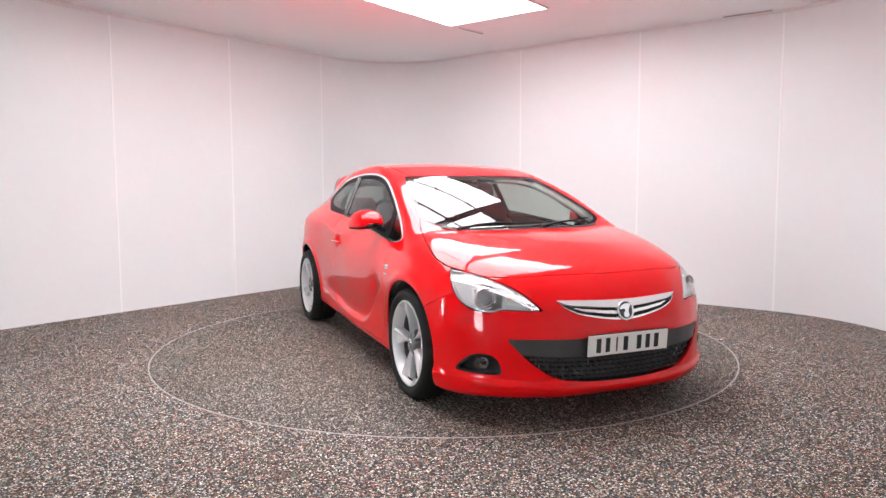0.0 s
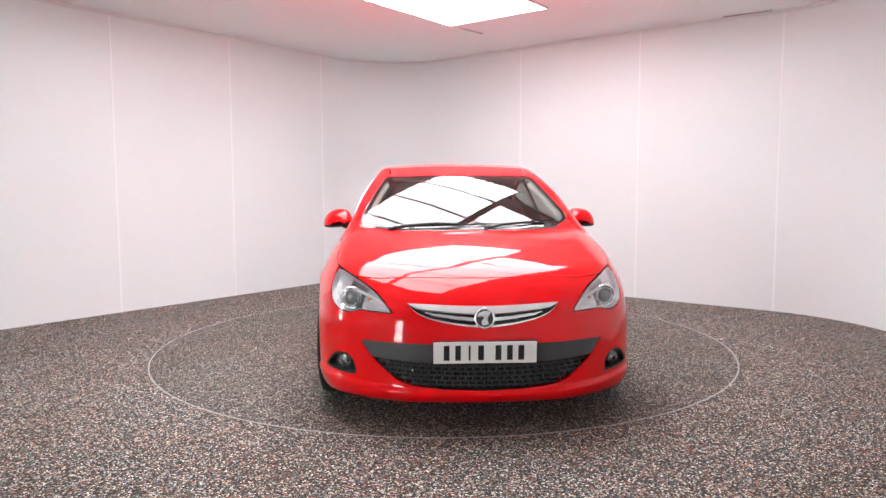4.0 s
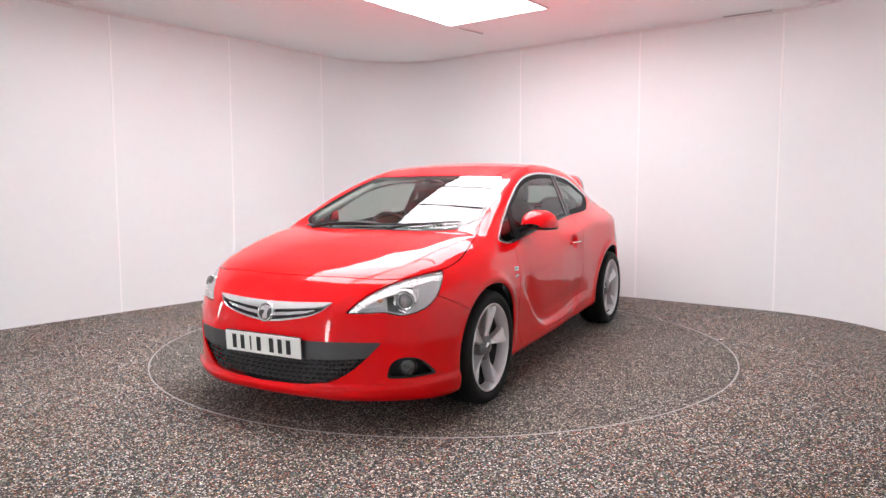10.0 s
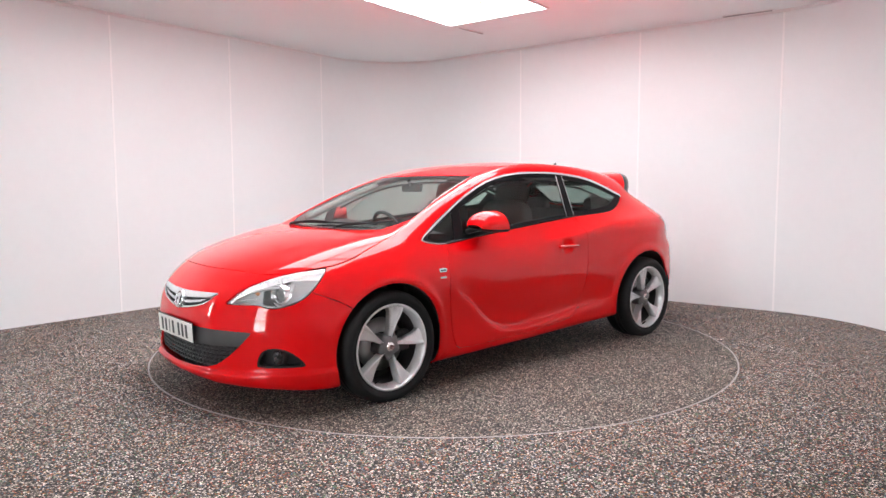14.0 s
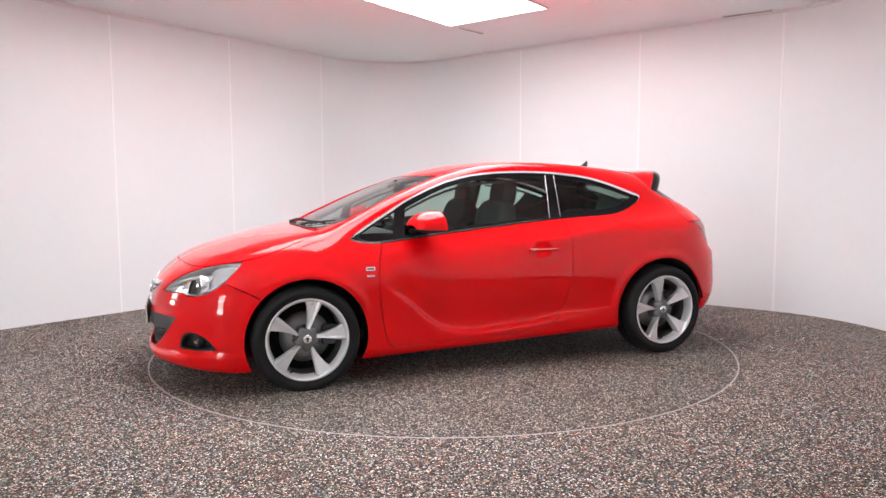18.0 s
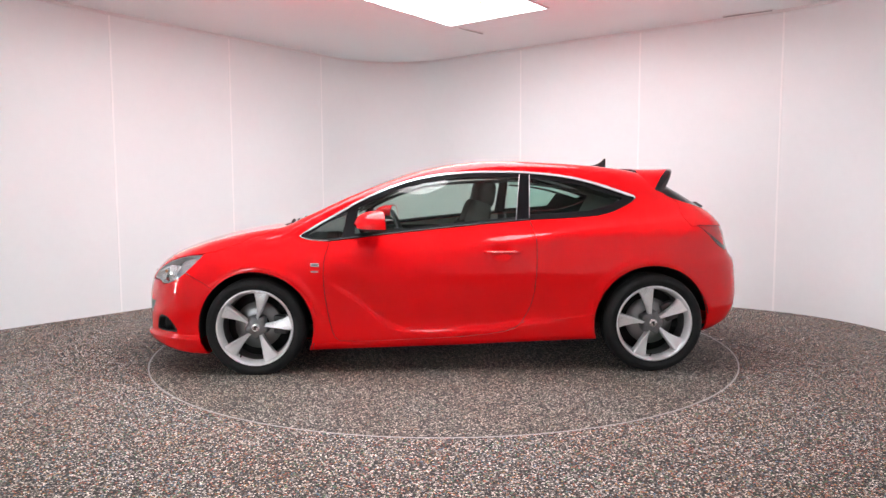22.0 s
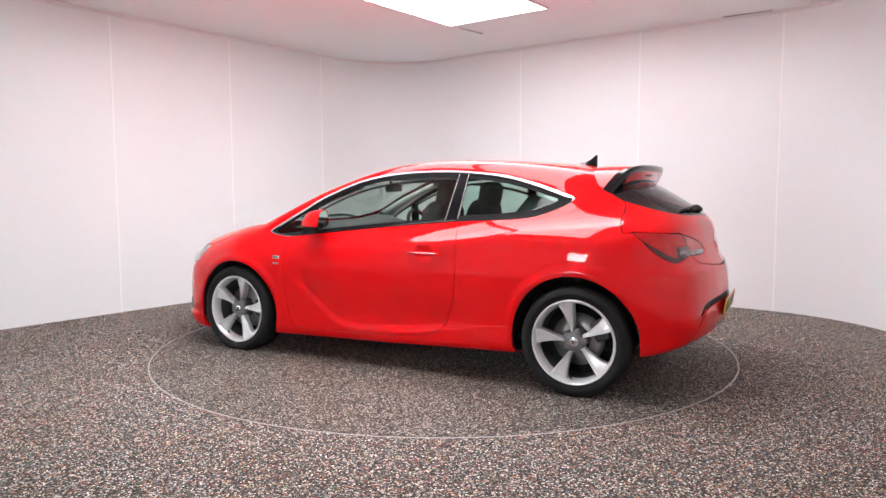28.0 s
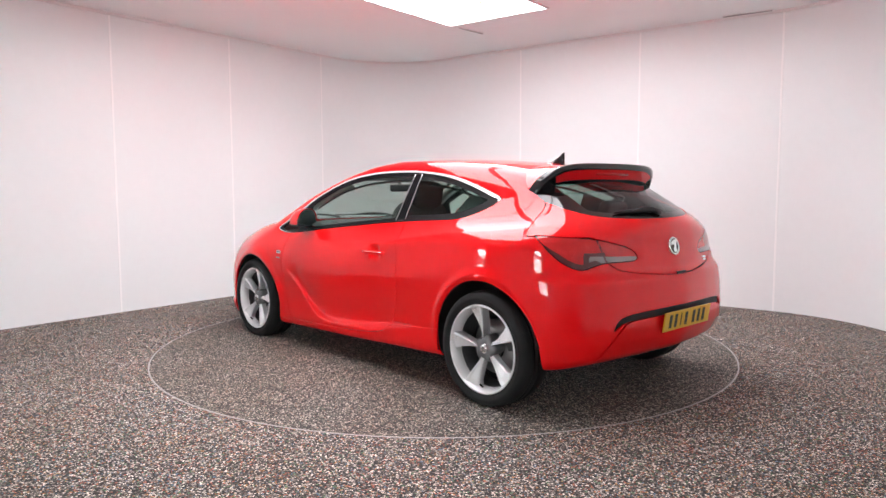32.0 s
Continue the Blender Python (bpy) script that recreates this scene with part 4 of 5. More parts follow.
def build_wheel(at, turn):
    v, f = hub_plate()
    wheel = part("wheel", mesh_of("hub", v, f, M_HUB), None, car, "dark grey wheel hub", at @ Matrix.Rotation(turn, 4, "Y"))
    tyre_profile = [(0.240, -0.020), (0.256, -0.004), (0.262, 0.004), (0.268, 0.004), (0.272, 0.008), (0.290, 0.013), (0.294, 0.0145), (0.298, 0.013), (0.315, 0.010), (0.324, 0.0), (0.3315, -0.014), (0.3355, -0.034),
                    (0.337, -0.060), (0.337, -0.072), (0.330, -0.074), (0.330, -0.082), (0.337, -0.084), (0.337, -0.116), (0.330, -0.118), (0.330, -0.126), (0.337, -0.128),
                    (0.337, -0.160), (0.334, -0.186), (0.328, -0.205), (0.310, -0.228), (0.270, -0.226), (0.250, -0.205)]
    v, f = lathe(tyre_profile, 72, "Y")
    part("tyre", mesh_of("tyre", v, f, M_RUBBER), None, wheel, "black low-profile tyre")
    v, f = lathe([(0.2595, -0.010), (0.2595, 0.003), (0.256, 0.006), (0.250, 0.006), (0.246, 0.002), (0.242, -0.008), (0.236, -0.020), (0.230, -0.048), (0.228, -0.062)], 72, "Y")
    part("rim", mesh_of("rim", v, f, M_ALLOY), None, wheel, "silver alloy rim")
    v, f = lathe([(0.229, -0.060), (0.226, -0.12), (0.222, -0.205)], 60, "Y")
    part("barrel", mesh_of("barrel", v, f, M_BARREL_SHADE), None, wheel, "inner wheel barrel with shade painted into its grey")
    for k in range(5):
        v, f = blade(2 * math.pi * k / 5)
        part("spoke", mesh_of("spoke", v, f, M_ALLOY, smooth=False), None, wheel, "silver swept alloy spoke")
    v, f = lathe([(0.0, -0.014), (0.022, -0.014), (0.026, -0.017), (0.028, -0.021)], 24, "Y")
    part("centre_cap", mesh_of("centre_cap", v, f, M_CHROME), None, wheel, "chrome centre cap")
    bm = extruded([(p[1], -0.0138, p[2]) for p in badge_shape(0.022)], (0, 1, 0), 0.002)
    part("cap_emblem", bm, M_GREY, wheel, "dark raised emblem")
    v, f = lathe([(0.075, -0.115), (0.160, -0.115), (0.160, -0.140), (0.075, -0.140)], 40, "Y")
    part("brake_disc", mesh_of("brake_disc", v, f, M_DISCBRAKE), None, wheel, "steel brake disc")
    va = math.radians(-62)
    v, f = tube([(q * math.cos(va), y, q * math.sin(va)) for q, y in ((0.230, -0.03), (0.218, -0.014), (0.209, -0.006))], 0.0055, 7)
    part("valve", mesh_of("valve", v, f, M_BLACK), None, wheel, "black tyre valve")
    v, f = lathe([(0.0, -0.17), (0.222, -0.17), (0.222, -0.19)], 32, "Y")
    part("backplate", mesh_of("backplate", v, f, M_DARK), None, wheel)
    bm = box(-0.20, -0.105, -0.150, -0.090, -0.06, 0.07, 0.014)
    part("brake_caliper", bm, M_GREY, wheel, "grey brake caliper")
    return wheel


for wx, hub_z, turn in ((1.356, 0.319, 0.0), (-1.3475, 0.330, radians(24))):
    for side in (1, -1):
        at = OFFSET @ Matrix.Translation((wx, 0.908 * side, hub_z)) @ (Matrix.Identity(4) if side > 0 else Matrix.Rotation(math.pi, 4, "Z"))
        build_wheel(at, turn if side > 0 else turn + 0.5)
for cx, cz, r in ARCHES:
    for side in (1, -1):
        v, f = lathe([(r + 0.002, 0.885), (r + 0.012, 0.80), (r + 0.012, 0.56), (0.0, 0.56)], 40, "Y", arc=radians(204 if cx > 0 else 184))
        v = [(a * math.cos(radians(12)) + c * math.sin(radians(12)), b, c * math.cos(radians(12)) - a * math.sin(radians(12))) for a, b, c in v]
        v = [(a + cx, b * side, c + cz) for a, b, c in v]
        part("wheel_arch", mesh_of("wheel_arch", v, f, M_DARK), None, car, "black wheel arch liner", OFFSET)

# ---- the car: front ----
def nose_x(y, z):
    return float(NOSE(z) - NOSE_PLAN(abs(y)))


def skin_y(x, z):
    """Half width of the skin at a place on the flank."""
    ys = np.linspace(0.3, 1.0, 141)
    f = body(np.full(141, x), ys, np.full(141, z))
    return float(np.interp(0.0, f, ys))


def skin_x(y, z, ahead=True):
    xs = np.linspace(1.4, 2.4, 201) if ahead else np.linspace(-1.2, -2.3, 221)
    f = body(xs, np.full(len(xs), y), np.full(len(xs), z))
    return float(np.interp(0.0, f, xs))


def skin_z(x, y):
    zs = np.linspace(0.5, 1.6, 221)
    f = body(np.full(221, x), np.full(221, y), zs)
    return float(np.interp(0.0, f, zs))


low = curve([(0.0, 0.551), (0.063, 0.554), (0.148, 0.565), (0.275, 0.590), (0.344, 0.620), (0.39, 0.664)], 0.01)
top_of = lambda y: 0.653 + 0.03 * y
share = lambda p: (p[:, 2] - low(p[:, 1])) / np.maximum(top_of(p[:, 1]) - low(p[:, 1]), 0.004)
wing, slot = cut_out(grille_hole, lambda p: 0.62 - share(p) - 0.16 * np.clip((p[:, 1] - 0.26) / 0.12, 0, 1))
lip, slot = cut_out(slot, lambda p: share(p) - 0.10)
thin_bar, slot = cut_out(slot, lambda p: np.maximum(np.abs(share(p) - 0.375) - 0.085, p[:, 1] - 0.30))
grille = panel("grille", slot, M_DARK, lift=-0.012, skirt=0.0, label="black grille slot")
part("grille_bar", panel_mesh("grille_bar", wing, M_BRIGHT, "both", 0.007, 0.03), None, grille, "wide satin chrome bar")
part("grille_blade", panel_mesh("grille_blade", thin_bar, M_CHROME, "both", 0.002, 0.02), None, grille, "thin chrome blade")
part("grille_lip", panel_mesh("grille_lip", lip, M_CHROME, "both", 0.004, 0.03), None, grille, "thin chrome lip")


def emblem(parent, place, tilt, radius):
    v, f = lathe([(0.0, 0.004), (radius * 0.80, 0.004), (radius * 0.84, 0.009), (radius * 0.97, 0.009), (radius, 0.004), (radius, -0.02)], 40, "X")
    ring = part("badge", mesh_of("badge", v, f, M_CHROME), None, parent, "round chrome badge", Matrix.Translation(place) @ tilt)
    v, f = lathe([(0.0, 0.0048), (radius * 0.80, 0.0048)], 32, "X")
    part("badge_field", mesh_of("badge_field", v, f, M_GREY, smooth=False), None, ring, "dark grey badge field")
    part("badge_figure", extruded([(0.005, p[1], p[2]) for p in badge_shape(radius * 1.18)], (1, 0, 0), 0.004), M_CHROME, ring, "plain chrome shape")
    return ring


emblem(grille, (skin_x(0.0, 0.598) + 0.006, 0, 0.598), Matrix.Rotation(radians(-14), 4, "Y"), 0.054)

panel("bumper_band", band, M_GREY, lift=-0.004, skirt=0.03, label="dark grey matt plastic band")
intake = panel("intake", intake_hole, M_DARK, lift=-0.075, skirt=0.0, label="black lower air intake")
bars, bar_faces = [], []


def add_bar(path, radius):
    v, f = tube(path, radius, 5)
    base = len(bars)
    bars.extend(v)
    bar_faces.extend(tuple(i + base for i in g) for g in f)


INTAKE_P = np.array(INTAKE)
rows_z = [0.252, 0.276, 0.300, 0.324, 0.348, 0.368]
for k, z in enumerate(rows_z):
    path = []
    for y in np.linspace(-0.60, 0.60, 61):
        zz = z + 0.06 * y * y + (0.0035 if (int(round(y / 0.02)) + k) % 2 else -0.0035)
        if signed(np.array([abs(y)]), np.array([zz]), INTAKE_P)[0] < 0.004:
            path.append((nose_x(y, zz) - 0.028, y, zz))
    if len(path) > 3:
        add_bar(path, 0.0058)
    if k < len(rows_z) - 1:
        for i in range(-15, 16):
            y = i * 0.04 + (0.02 if k % 2 else 0.0)
            z0, z1 = z + 0.06 * y * y, rows_z[k + 1] + 0.06 * y * y
            if signed(np.array([abs(y)]), np.array([(z0 + z1) / 2]), INTAKE_P)[0] < -0.002:
                add_bar([(nose_x(y, z0) - 0.026, y, z0), (nose_x(y, z1) - 0.031, y + (0.006 if k % 2 else -0.006), z1)], 0.0062)
part("intake_mesh", mesh_of("intake_mesh", bars, bar_faces, M_MESH), None, intake, "black honeycomb grille mesh")


def number_plate(name, mat, place, tilt):
    """A plate with its marks as plain dark bars."""
    base = part(name, box(-0.004, 0.004, -0.26, 0.26, -0.0555, 0.0555, 0.0035), mat, car, at=OFFSET @ Matrix.Translation(place) @ tilt)
    tagged(base, "number plate with plain dark bars")
    y = -0.198
    for wide in (0.040, 0.038, 0.013, 0.040, 0.0, 0.041, 0.039, 0.041):
        if wide:
            part("mark", box(0.0042, 0.0052, y - wide * 0.36 + 0.004, y + wide * 0.36 + 0.004, -0.038, 0.038), M_INK, base)
            y += 0.0575
        else:
            y += 0.030
    return base


number_plate("front_plate", M_PLATE, (skin_x(0.0, 0.431) + 0.014, 0, 0.431), Matrix.Rotation(radians(3.5), 4, "Y"))
part("plate_holder", box(-0.008, -0.0045, -0.264, 0.264, -0.0595, 0.0595, 0.001), M_BLACK, car, "black plate holder", OFFSET @ Matrix.Translation((skin_x(0.0, 0.431) + 0.014, 0, 0.431)) @ Matrix.Rotation(radians(3.5), 4, "Y"))
number_plate("rear_plate", M_PLATE_Y, (skin_x(0.0, 0.505, False) - 0.004, 0, 0.505), Matrix.Rotation(radians(-8), 4, "Y") @ Matrix.Rotation(math.pi, 4, "Z"))

# headlamps
M_PROJECTOR = material("projector_glass", (0.30, 0.30, 0.31), 0.08, 0.6, Coat_Weight=1.0)
M_FOGBOWL = mottled("fog_bowl_chrome", (0.36, 0.36, 0.365), (0.46, 0.46, 0.465), 40.0, (0.1, 0.2), 0.9, bump=0.0)
LAMP_TOP = ([-1.214, -1.127, -1.028, -0.896, -0.765, -0.664], [0.617, 0.686, 0.734, 0.773, 0.799, 0.806])


def tilt_top_normals(ob, side):
    """Tilt the normals along the lens's upper edge to show a lamp reflection; shape unchanged."""
    me = ob.data
    out = []
    for v, n in zip(me.vertices, me.vertex_normals):
        u = (abs(v.co.y) - v.co.x) / math.sqrt(2)
        w = min(max(1.0 - (float(np.interp(u, *LAMP_TOP)) - v.co.z) / 0.075, 0.0), 1.0)
        k = Vector(n.vector).lerp(Vector((0.10, 0.36 * side, 0.92)), min(1.0, 1.25 * w))
        out.append(tuple(k.normalized()))
    me.normals_split_custom_set_from_vertices(out)
    return ob


tilt_lamp = lambda side: Matrix.Rotation(radians(12 * side), 4, "Z")
lamp_rim, lamp_core = cut_out(lamp_glass, lambda p: -0.006 - signed(oblique(p, 1), p[:, 2], LAMP_LINE))
for side, word in ((1, "left"), (-1, "right")):
    lens = part("headlamp", panel_mesh("headlamp", lamp_glass, M_LENS, word, -0.001, 0.0), None, car, "clear headlamp lens", OFFSET)
    tilt_top_normals(lens, side)
    part("lamp_rim", panel_mesh("lamp_rim", lamp_rim, M_HOUSING, word, -0.004, 0.05), None, lens, "grey lamp edge")
    inner, rest_of = cut_out(lamp_core, lambda p: oblique(p, 1) + 1.0)
    outer, mid = cut_out(rest_of, lambda p: -0.85 - oblique(p, 1))
    part("reflector", panel_mesh("reflector", inner, M_SILVER, word, -0.035, 0.0), None, lens, "silver reflector bowl")
    part("reflector", panel_mesh("reflector", outer, M_SILVER, word, -0.035, 0.0), None, lens, "silver reflector bowl")
    part("lamp_housing", panel_mesh("lamp_housing", mid, M_BEZEL, word, -0.055, 0.0), None, lens, "dark grey lamp housing")
    wing_line = [(-1.205, 0.635), (-1.153, 0.658), (-1.07, 0.688), (-1.0, 0.706), (-0.908, 0.721), (-0.825, 0.725), (-0.836, 0.695), (-0.850, 0.665)]
    wing_strip, _ = cut_out(lamp_core, lambda p: near_line(oblique(p, 1), p[:, 2], wing_line) - 0.0060)
    part("light_strip", panel_mesh("light_strip", wing_strip, M_BRIGHT, word, -0.012, 0.012), None, lens, "bright chrome light strip")
    foot_line = [(-1.198, 0.632), (-1.13, 0.640), (-1.06, 0.650), (-1.03, 0.655)]
    foot_strip, _ = cut_out(lamp_core, lambda p: near_line(oblique(p, 1), p[:, 2], foot_line) - 0.0040)
    part("light_strip", panel_mesh("light_strip", foot_strip, M_BRIGHT, word, -0.014, 0.010), None, lens, "bright chrome light strip")
    chin_line = [(-1.00, 0.622), (-0.95, 0.612), (-0.89, 0.614), (-0.80, 0.648)]
    chin_strip, _ = cut_out(lamp_core, lambda p: near_line(oblique(p, 1), p[:, 2], chin_line) - 0.0055)
    part("light_strip", panel_mesh("light_strip", chin_strip, M_SILVER, word, -0.016, 0.010), None, lens, "satin lower strip")
    place = Matrix.Translation((1.962, 0.690 * side, 0.664)) @ tilt_lamp(side)
    v, f = lathe([(0.060, -0.03), (0.062, 0.010), (0.058, 0.018), (0.052, 0.014), (0.047, 0.0), (0.046, -0.03)], 36, "X")
    part("lamp_ring", mesh_of("lamp_ring", v, f, M_CHROME), None, lens, "chrome projector ring", place)
    v, f = lathe([(0.0455, -0.004), (0.0455, 0.006), (0.042, 0.009), (0.0385, 0.004)], 36, "X")
    part("inner_ring", mesh_of("inner_ring", v, f, M_CHROME), None, lens, "thin chrome inner ring", place)
    v, f = lathe([(0.0, 0.016), (0.015, 0.0145), (0.028, 0.009), (0.038, 0.0), (0.043, -0.012), (0.046, -0.02)], 32, "X")
    part("projector", mesh_of("projector", v, f, M_PROJECTOR), None, lens, "round projector lens", place)
    bm = bmesh.new()
    bmesh.ops.create_uvsphere(bm, u_segments=14, v_segments=10, radius=0.012, matrix=Matrix.Translation((2.045, 0.588 * side, 0.672)))
    part("indicator_bulb", bm, M_AMBER, lens, "amber indicator bulb")
    # fog lamp in its recess
    pocket = part("fog_pocket", panel_mesh("fog_pocket", fog_hole, M_BLACK, word, -0.045, 0.0), None, car, "black fog lamp recess", OFFSET)
    rim_piece, _ = cut_out(fog_hole, lambda p: -0.012 - signed(oblique(p, 1), p[:, 2], FOG))
    part("pocket_rim", panel_mesh("pocket_rim", rim_piece, M_BLACK, word, -0.003, 0.05), None, pocket, "black pocket rim")
    spot_at = Matrix.Translation((2.002, 0.727 * side, 0.330)) @ Matrix.Rotation(radians(20 * side), 4, "Z")
    v, f = lathe([(0.044, -0.03), (0.044, 0.006), (0.039, 0.010), (0.035, 0.006)], 28, "X")
    fog = part("fog_lamp", mesh_of("fog_ring", v, f, M_BLACK), None, pocket, "round fog lamp", spot_at)
    v, f = lathe([(0.0, -0.028), (0.014, -0.026), (0.030, -0.006), (0.035, 0.006)], 28, "X")
    part("fog_bowl", mesh_of("fog_bowl", v, f, M_FOGBOWL), None, fog, "chrome fog lamp bowl")
    v, f = lathe([(0.0, 0.012), (0.020, 0.010), (0.036, 0.006)], 28, "X")
    part("fog_lens", mesh_of("fog_lens", v, f, M_LENS), None, fog, "clear fog lamp lens")

# ---- the car: rear lamps, tailgate furniture ----
edge_lamp, core_lamp = cut_out(tail_lamp, lambda p: -0.0035 - 0.026 * np.clip((0.955 - p[:, 2]) / 0.06, 0, 1) * np.clip((oblique(p, -1) + 0.95) / 0.04, 0, 1) - signed(oblique(p, -1), p[:, 2], TAIL_LAMP))
line_at = lambda p: oblique(p, -1) + 0.930 + (0.96 - p[:, 2]) * 0.45
divider, core_lamp = cut_out(core_lamp, lambda p: np.abs(line_at(p)) - 0.007)
clear_bar, core_lamp = cut_out(core_lamp, lambda p: np.maximum(p[:, 2] - 0.885 - 0.05 * (oblique(p, -1) + 0.95), oblique(p, -1) + 0.875))
hook, core_lamp = cut_out(core_lamp, lambda p: np.maximum(np.maximum(p[:, 2] - 0.905, oblique(p, -1) + 0.845), -0.97 - oblique(p, -1)))
for word in ("left", "right"):
    lamp = part("tail_lamp", panel_mesh("tail_lamp", core_lamp, M_LAMP_RED, word, -0.001, 0.006), None, car, "red tail lamp lens", OFFSET)
    part("lamp_edge", panel_mesh("lamp_edge", edge_lamp, M_LAMP_SMOKE, word, 0.0, 0.012), None, lamp, "smoked dark lamp edge")
    part("lamp_divider", panel_mesh("lamp_divider", divider, M_LAMP_SMOKE, word, -0.001, 0.006), None, lamp, "smoked divider")
    part("reversing_lens", panel_mesh("reversing_lens", clear_bar, M_LAMP_CLEAR, word, -0.001, 0.006), None, lamp, "pale clear reversing lens")
    part("lamp_hook", panel_mesh("lamp_hook", hook, M_LAMP_SMOKE, word, -0.001, 0.006), None, lamp, "smoked lamp detail")
emblem(tailgate_part, (skin_x(0.0, 0.912, False) - 0.001, 0, 0.912), Matrix.Rotation(radians(12), 4, "Y") @ Matrix.Rotation(math.pi, 4, "Z"), 0.054)
for k, (y, wide) in enumerate(((-0.415, 0.05), (-0.415, 0.04))):
    z = 0.822 - 0.016 * k
    x = skin_x(-y, z, False)
    part("name_mark", box(x - 0.003, x + 0.001, y - wide / 2, y + wide / 2, z - 0.005, z + 0.005, 0.001), M_CHROME, tailgate_part, "small chrome name bar")
x = skin_x(0.0, 0.768, False)
part("release", box(x - 0.006, x + 0.02, -0.05, 0.05, 0.757, 0.772, 0.003), M_BLACK, tailgate_part, "black boot release")


def loft(lines, closed=False):
    """A sheet through several lines of equally many points."""
    n = len(lines[0])
    verts = [p for line in lines for p in line]
    faces = []
    for i in range(len(lines) - 1):
        for j in range(n - 1):
            a = i * n + j
            faces.append((a, a + 1, a + n + 1, a + n))
    return verts, faces


def mirrored(line, count=41):
    """A smooth symmetric line from half of its points, the last on the middle."""
    half = np.array(line, float)
    full = np.concatenate([half, half[-2::-1] * np.array([1, -1, 1])])
    full = soften(full, 3, False)
    run = np.concatenate([[0], np.cumsum(np.linalg.norm(np.diff(full, axis=0), axis=1))])
    s = np.linspace(0, run[-1], count)
    return [tuple(float(np.interp(t, run, full[:, k])) for k in range(3)) for t in s]


lead = mirrored([(-1.380, 0.606, 1.228), (-1.368, 0.576, 1.285), (-1.35, 0.530, 1.335), (-1.335, 0.46, 1.376), (-1.335, 0.3, 1.394), (-1.34, 0.0, 1.404)])
crest = mirrored([(-1.435, 0.608, 1.216), (-1.455, 0.586, 1.285), (-1.472, 0.545, 1.343), (-1.485, 0.47, 1.384), (-1.495, 0.3, 1.399), (-1.50, 0.0, 1.404)])
trail = mirrored([(-1.480, 0.604, 1.200), (-1.525, 0.584, 1.275), (-1.568, 0.540, 1.345), (-1.600, 0.45, 1.386), (-1.622, 0.28, 1.396), (-1.632, 0.0, 1.398)])
trail_low = mirrored([(-1.478, 0.598, 1.194), (-1.522, 0.575, 1.262), (-1.566, 0.527, 1.325), (-1.600, 0.438, 1.364), (-1.623, 0.27, 1.374), (-1.634, 0.0, 1.376)])
under = mirrored([(-1.470, 0.596, 1.198), (-1.500, 0.560, 1.235), (-1.525, 0.505, 1.262), (-1.545, 0.41, 1.276), (-1.560, 0.27, 1.282), (-1.568, 0.0, 1.284)])
root = mirrored([(-1.44, 0.590, 1.20), (-1.46, 0.54, 1.235), (-1.47, 0.48, 1.27), (-1.48, 0.40, 1.285), (-1.49, 0.25, 1.292), (-1.50, 0.0, 1.296)])
mix_line = lambda a, b, t: [tuple(p * (1 - t) + q * t for p, q in zip(u, w)) for u, w in zip(a, b)]


def seam_line(i):
    """How far back the red reaches: less at the spoiler's ends."""
    return 0.75 - 1.0 * max(0.0, (abs(i - 20) / 20 - 0.6) / 0.4)


seam = []
for i in range(41):
    t = seam_line(i)
    a, b, t = (crest[i], trail[i], t) if t >= 0 else (lead[i], crest[i], 1 + t)
    seam.append(tuple(p * (1 - t) + q * t for p, q in zip(a, b)))
v, f = loft([lead, mix_line(lead, seam, 0.35), mix_line(lead, seam, 0.7), seam])
spoiler = part("spoiler", mesh_of("spoiler", v, f, M_PAINT), None, car, "red roof spoiler with black trailing edge", OFFSET)
v, f = loft([seam, mix_line(seam, trail, 0.5), [(p[0], p[1], p[2] + 0.002) for p in trail], trail_low, mix_line(trail_low, under, 0.15)])
part("spoiler_lip", mesh_of("spoiler_lip", v, f, M_GLOSS), None, spoiler, "gloss black spoiler lip")
v, f = loft([mix_line(trail_low, under, 0.15), mix_line(trail_low, under, 0.78)])
part("spoiler_back", mesh_of("spoiler_back", v[5:36] + v[46:77], [(i, i + 1, i + 32, i + 31) for i in range(30)], M_PAINT), None, spoiler, "red recessed spoiler back")
for first in (0, 35):
    part("spoiler_side", mesh_of("spoiler_side", v[first:first + 6] + v[41 + first:47 + first], [(i, i + 1, i + 7, i + 6) for i in range(5)], M_GLOSS), None, spoiler, "gloss black spoiler end")
v, f = loft([mix_line(trail_low, under, 0.78), under, root])
part("spoiler_under", mesh_of("spoiler_under", v, f, M_GLOSS), None, spoiler, "gloss black spoiler base")
v, f = tube([(-1.598, -0.17, 1.335), (-1.602, 0.0, 1.336), (-1.598, 0.17, 1.335)], 0.008, 6)
part("brake_light", mesh_of("brake_light", v, f, M_LAMP_RED), None, spoiler, "high red brake light")

# roof aerial: a swept fin
bm = bmesh.new()
fin = [(-1.07, 0.0), (-1.10, 0.008), (-1.14, 0.020), (-1.17, 0.035), (-1.195, 0.056), (-1.215, 0.078), (-1.228, 0.082), (-1.222, 0.045), (-1.220, 0.0)]
rings = []
for x, h in fin:
    w = 0.024 * (1 - h / 0.095) * min(1.0, (-1.06 - x) / 0.06)
    z = skin_z(x, 0.0) - 0.003
    rings.append([bm.verts.new((x, w, z)), bm.verts.new((x, w * 0.45, z + h)), bm.verts.new((x, -w * 0.45, z + h)), bm.verts.new((x, -w, z))])
for a, b in zip(rings, rings[1:]):
    for k in range(3):
        bm.faces.new((a[k], a[k + 1], b[k + 1], b[k]))
bm.faces.new(rings[-1])
bmesh.ops.recalc_face_normals(bm, faces=bm.faces)
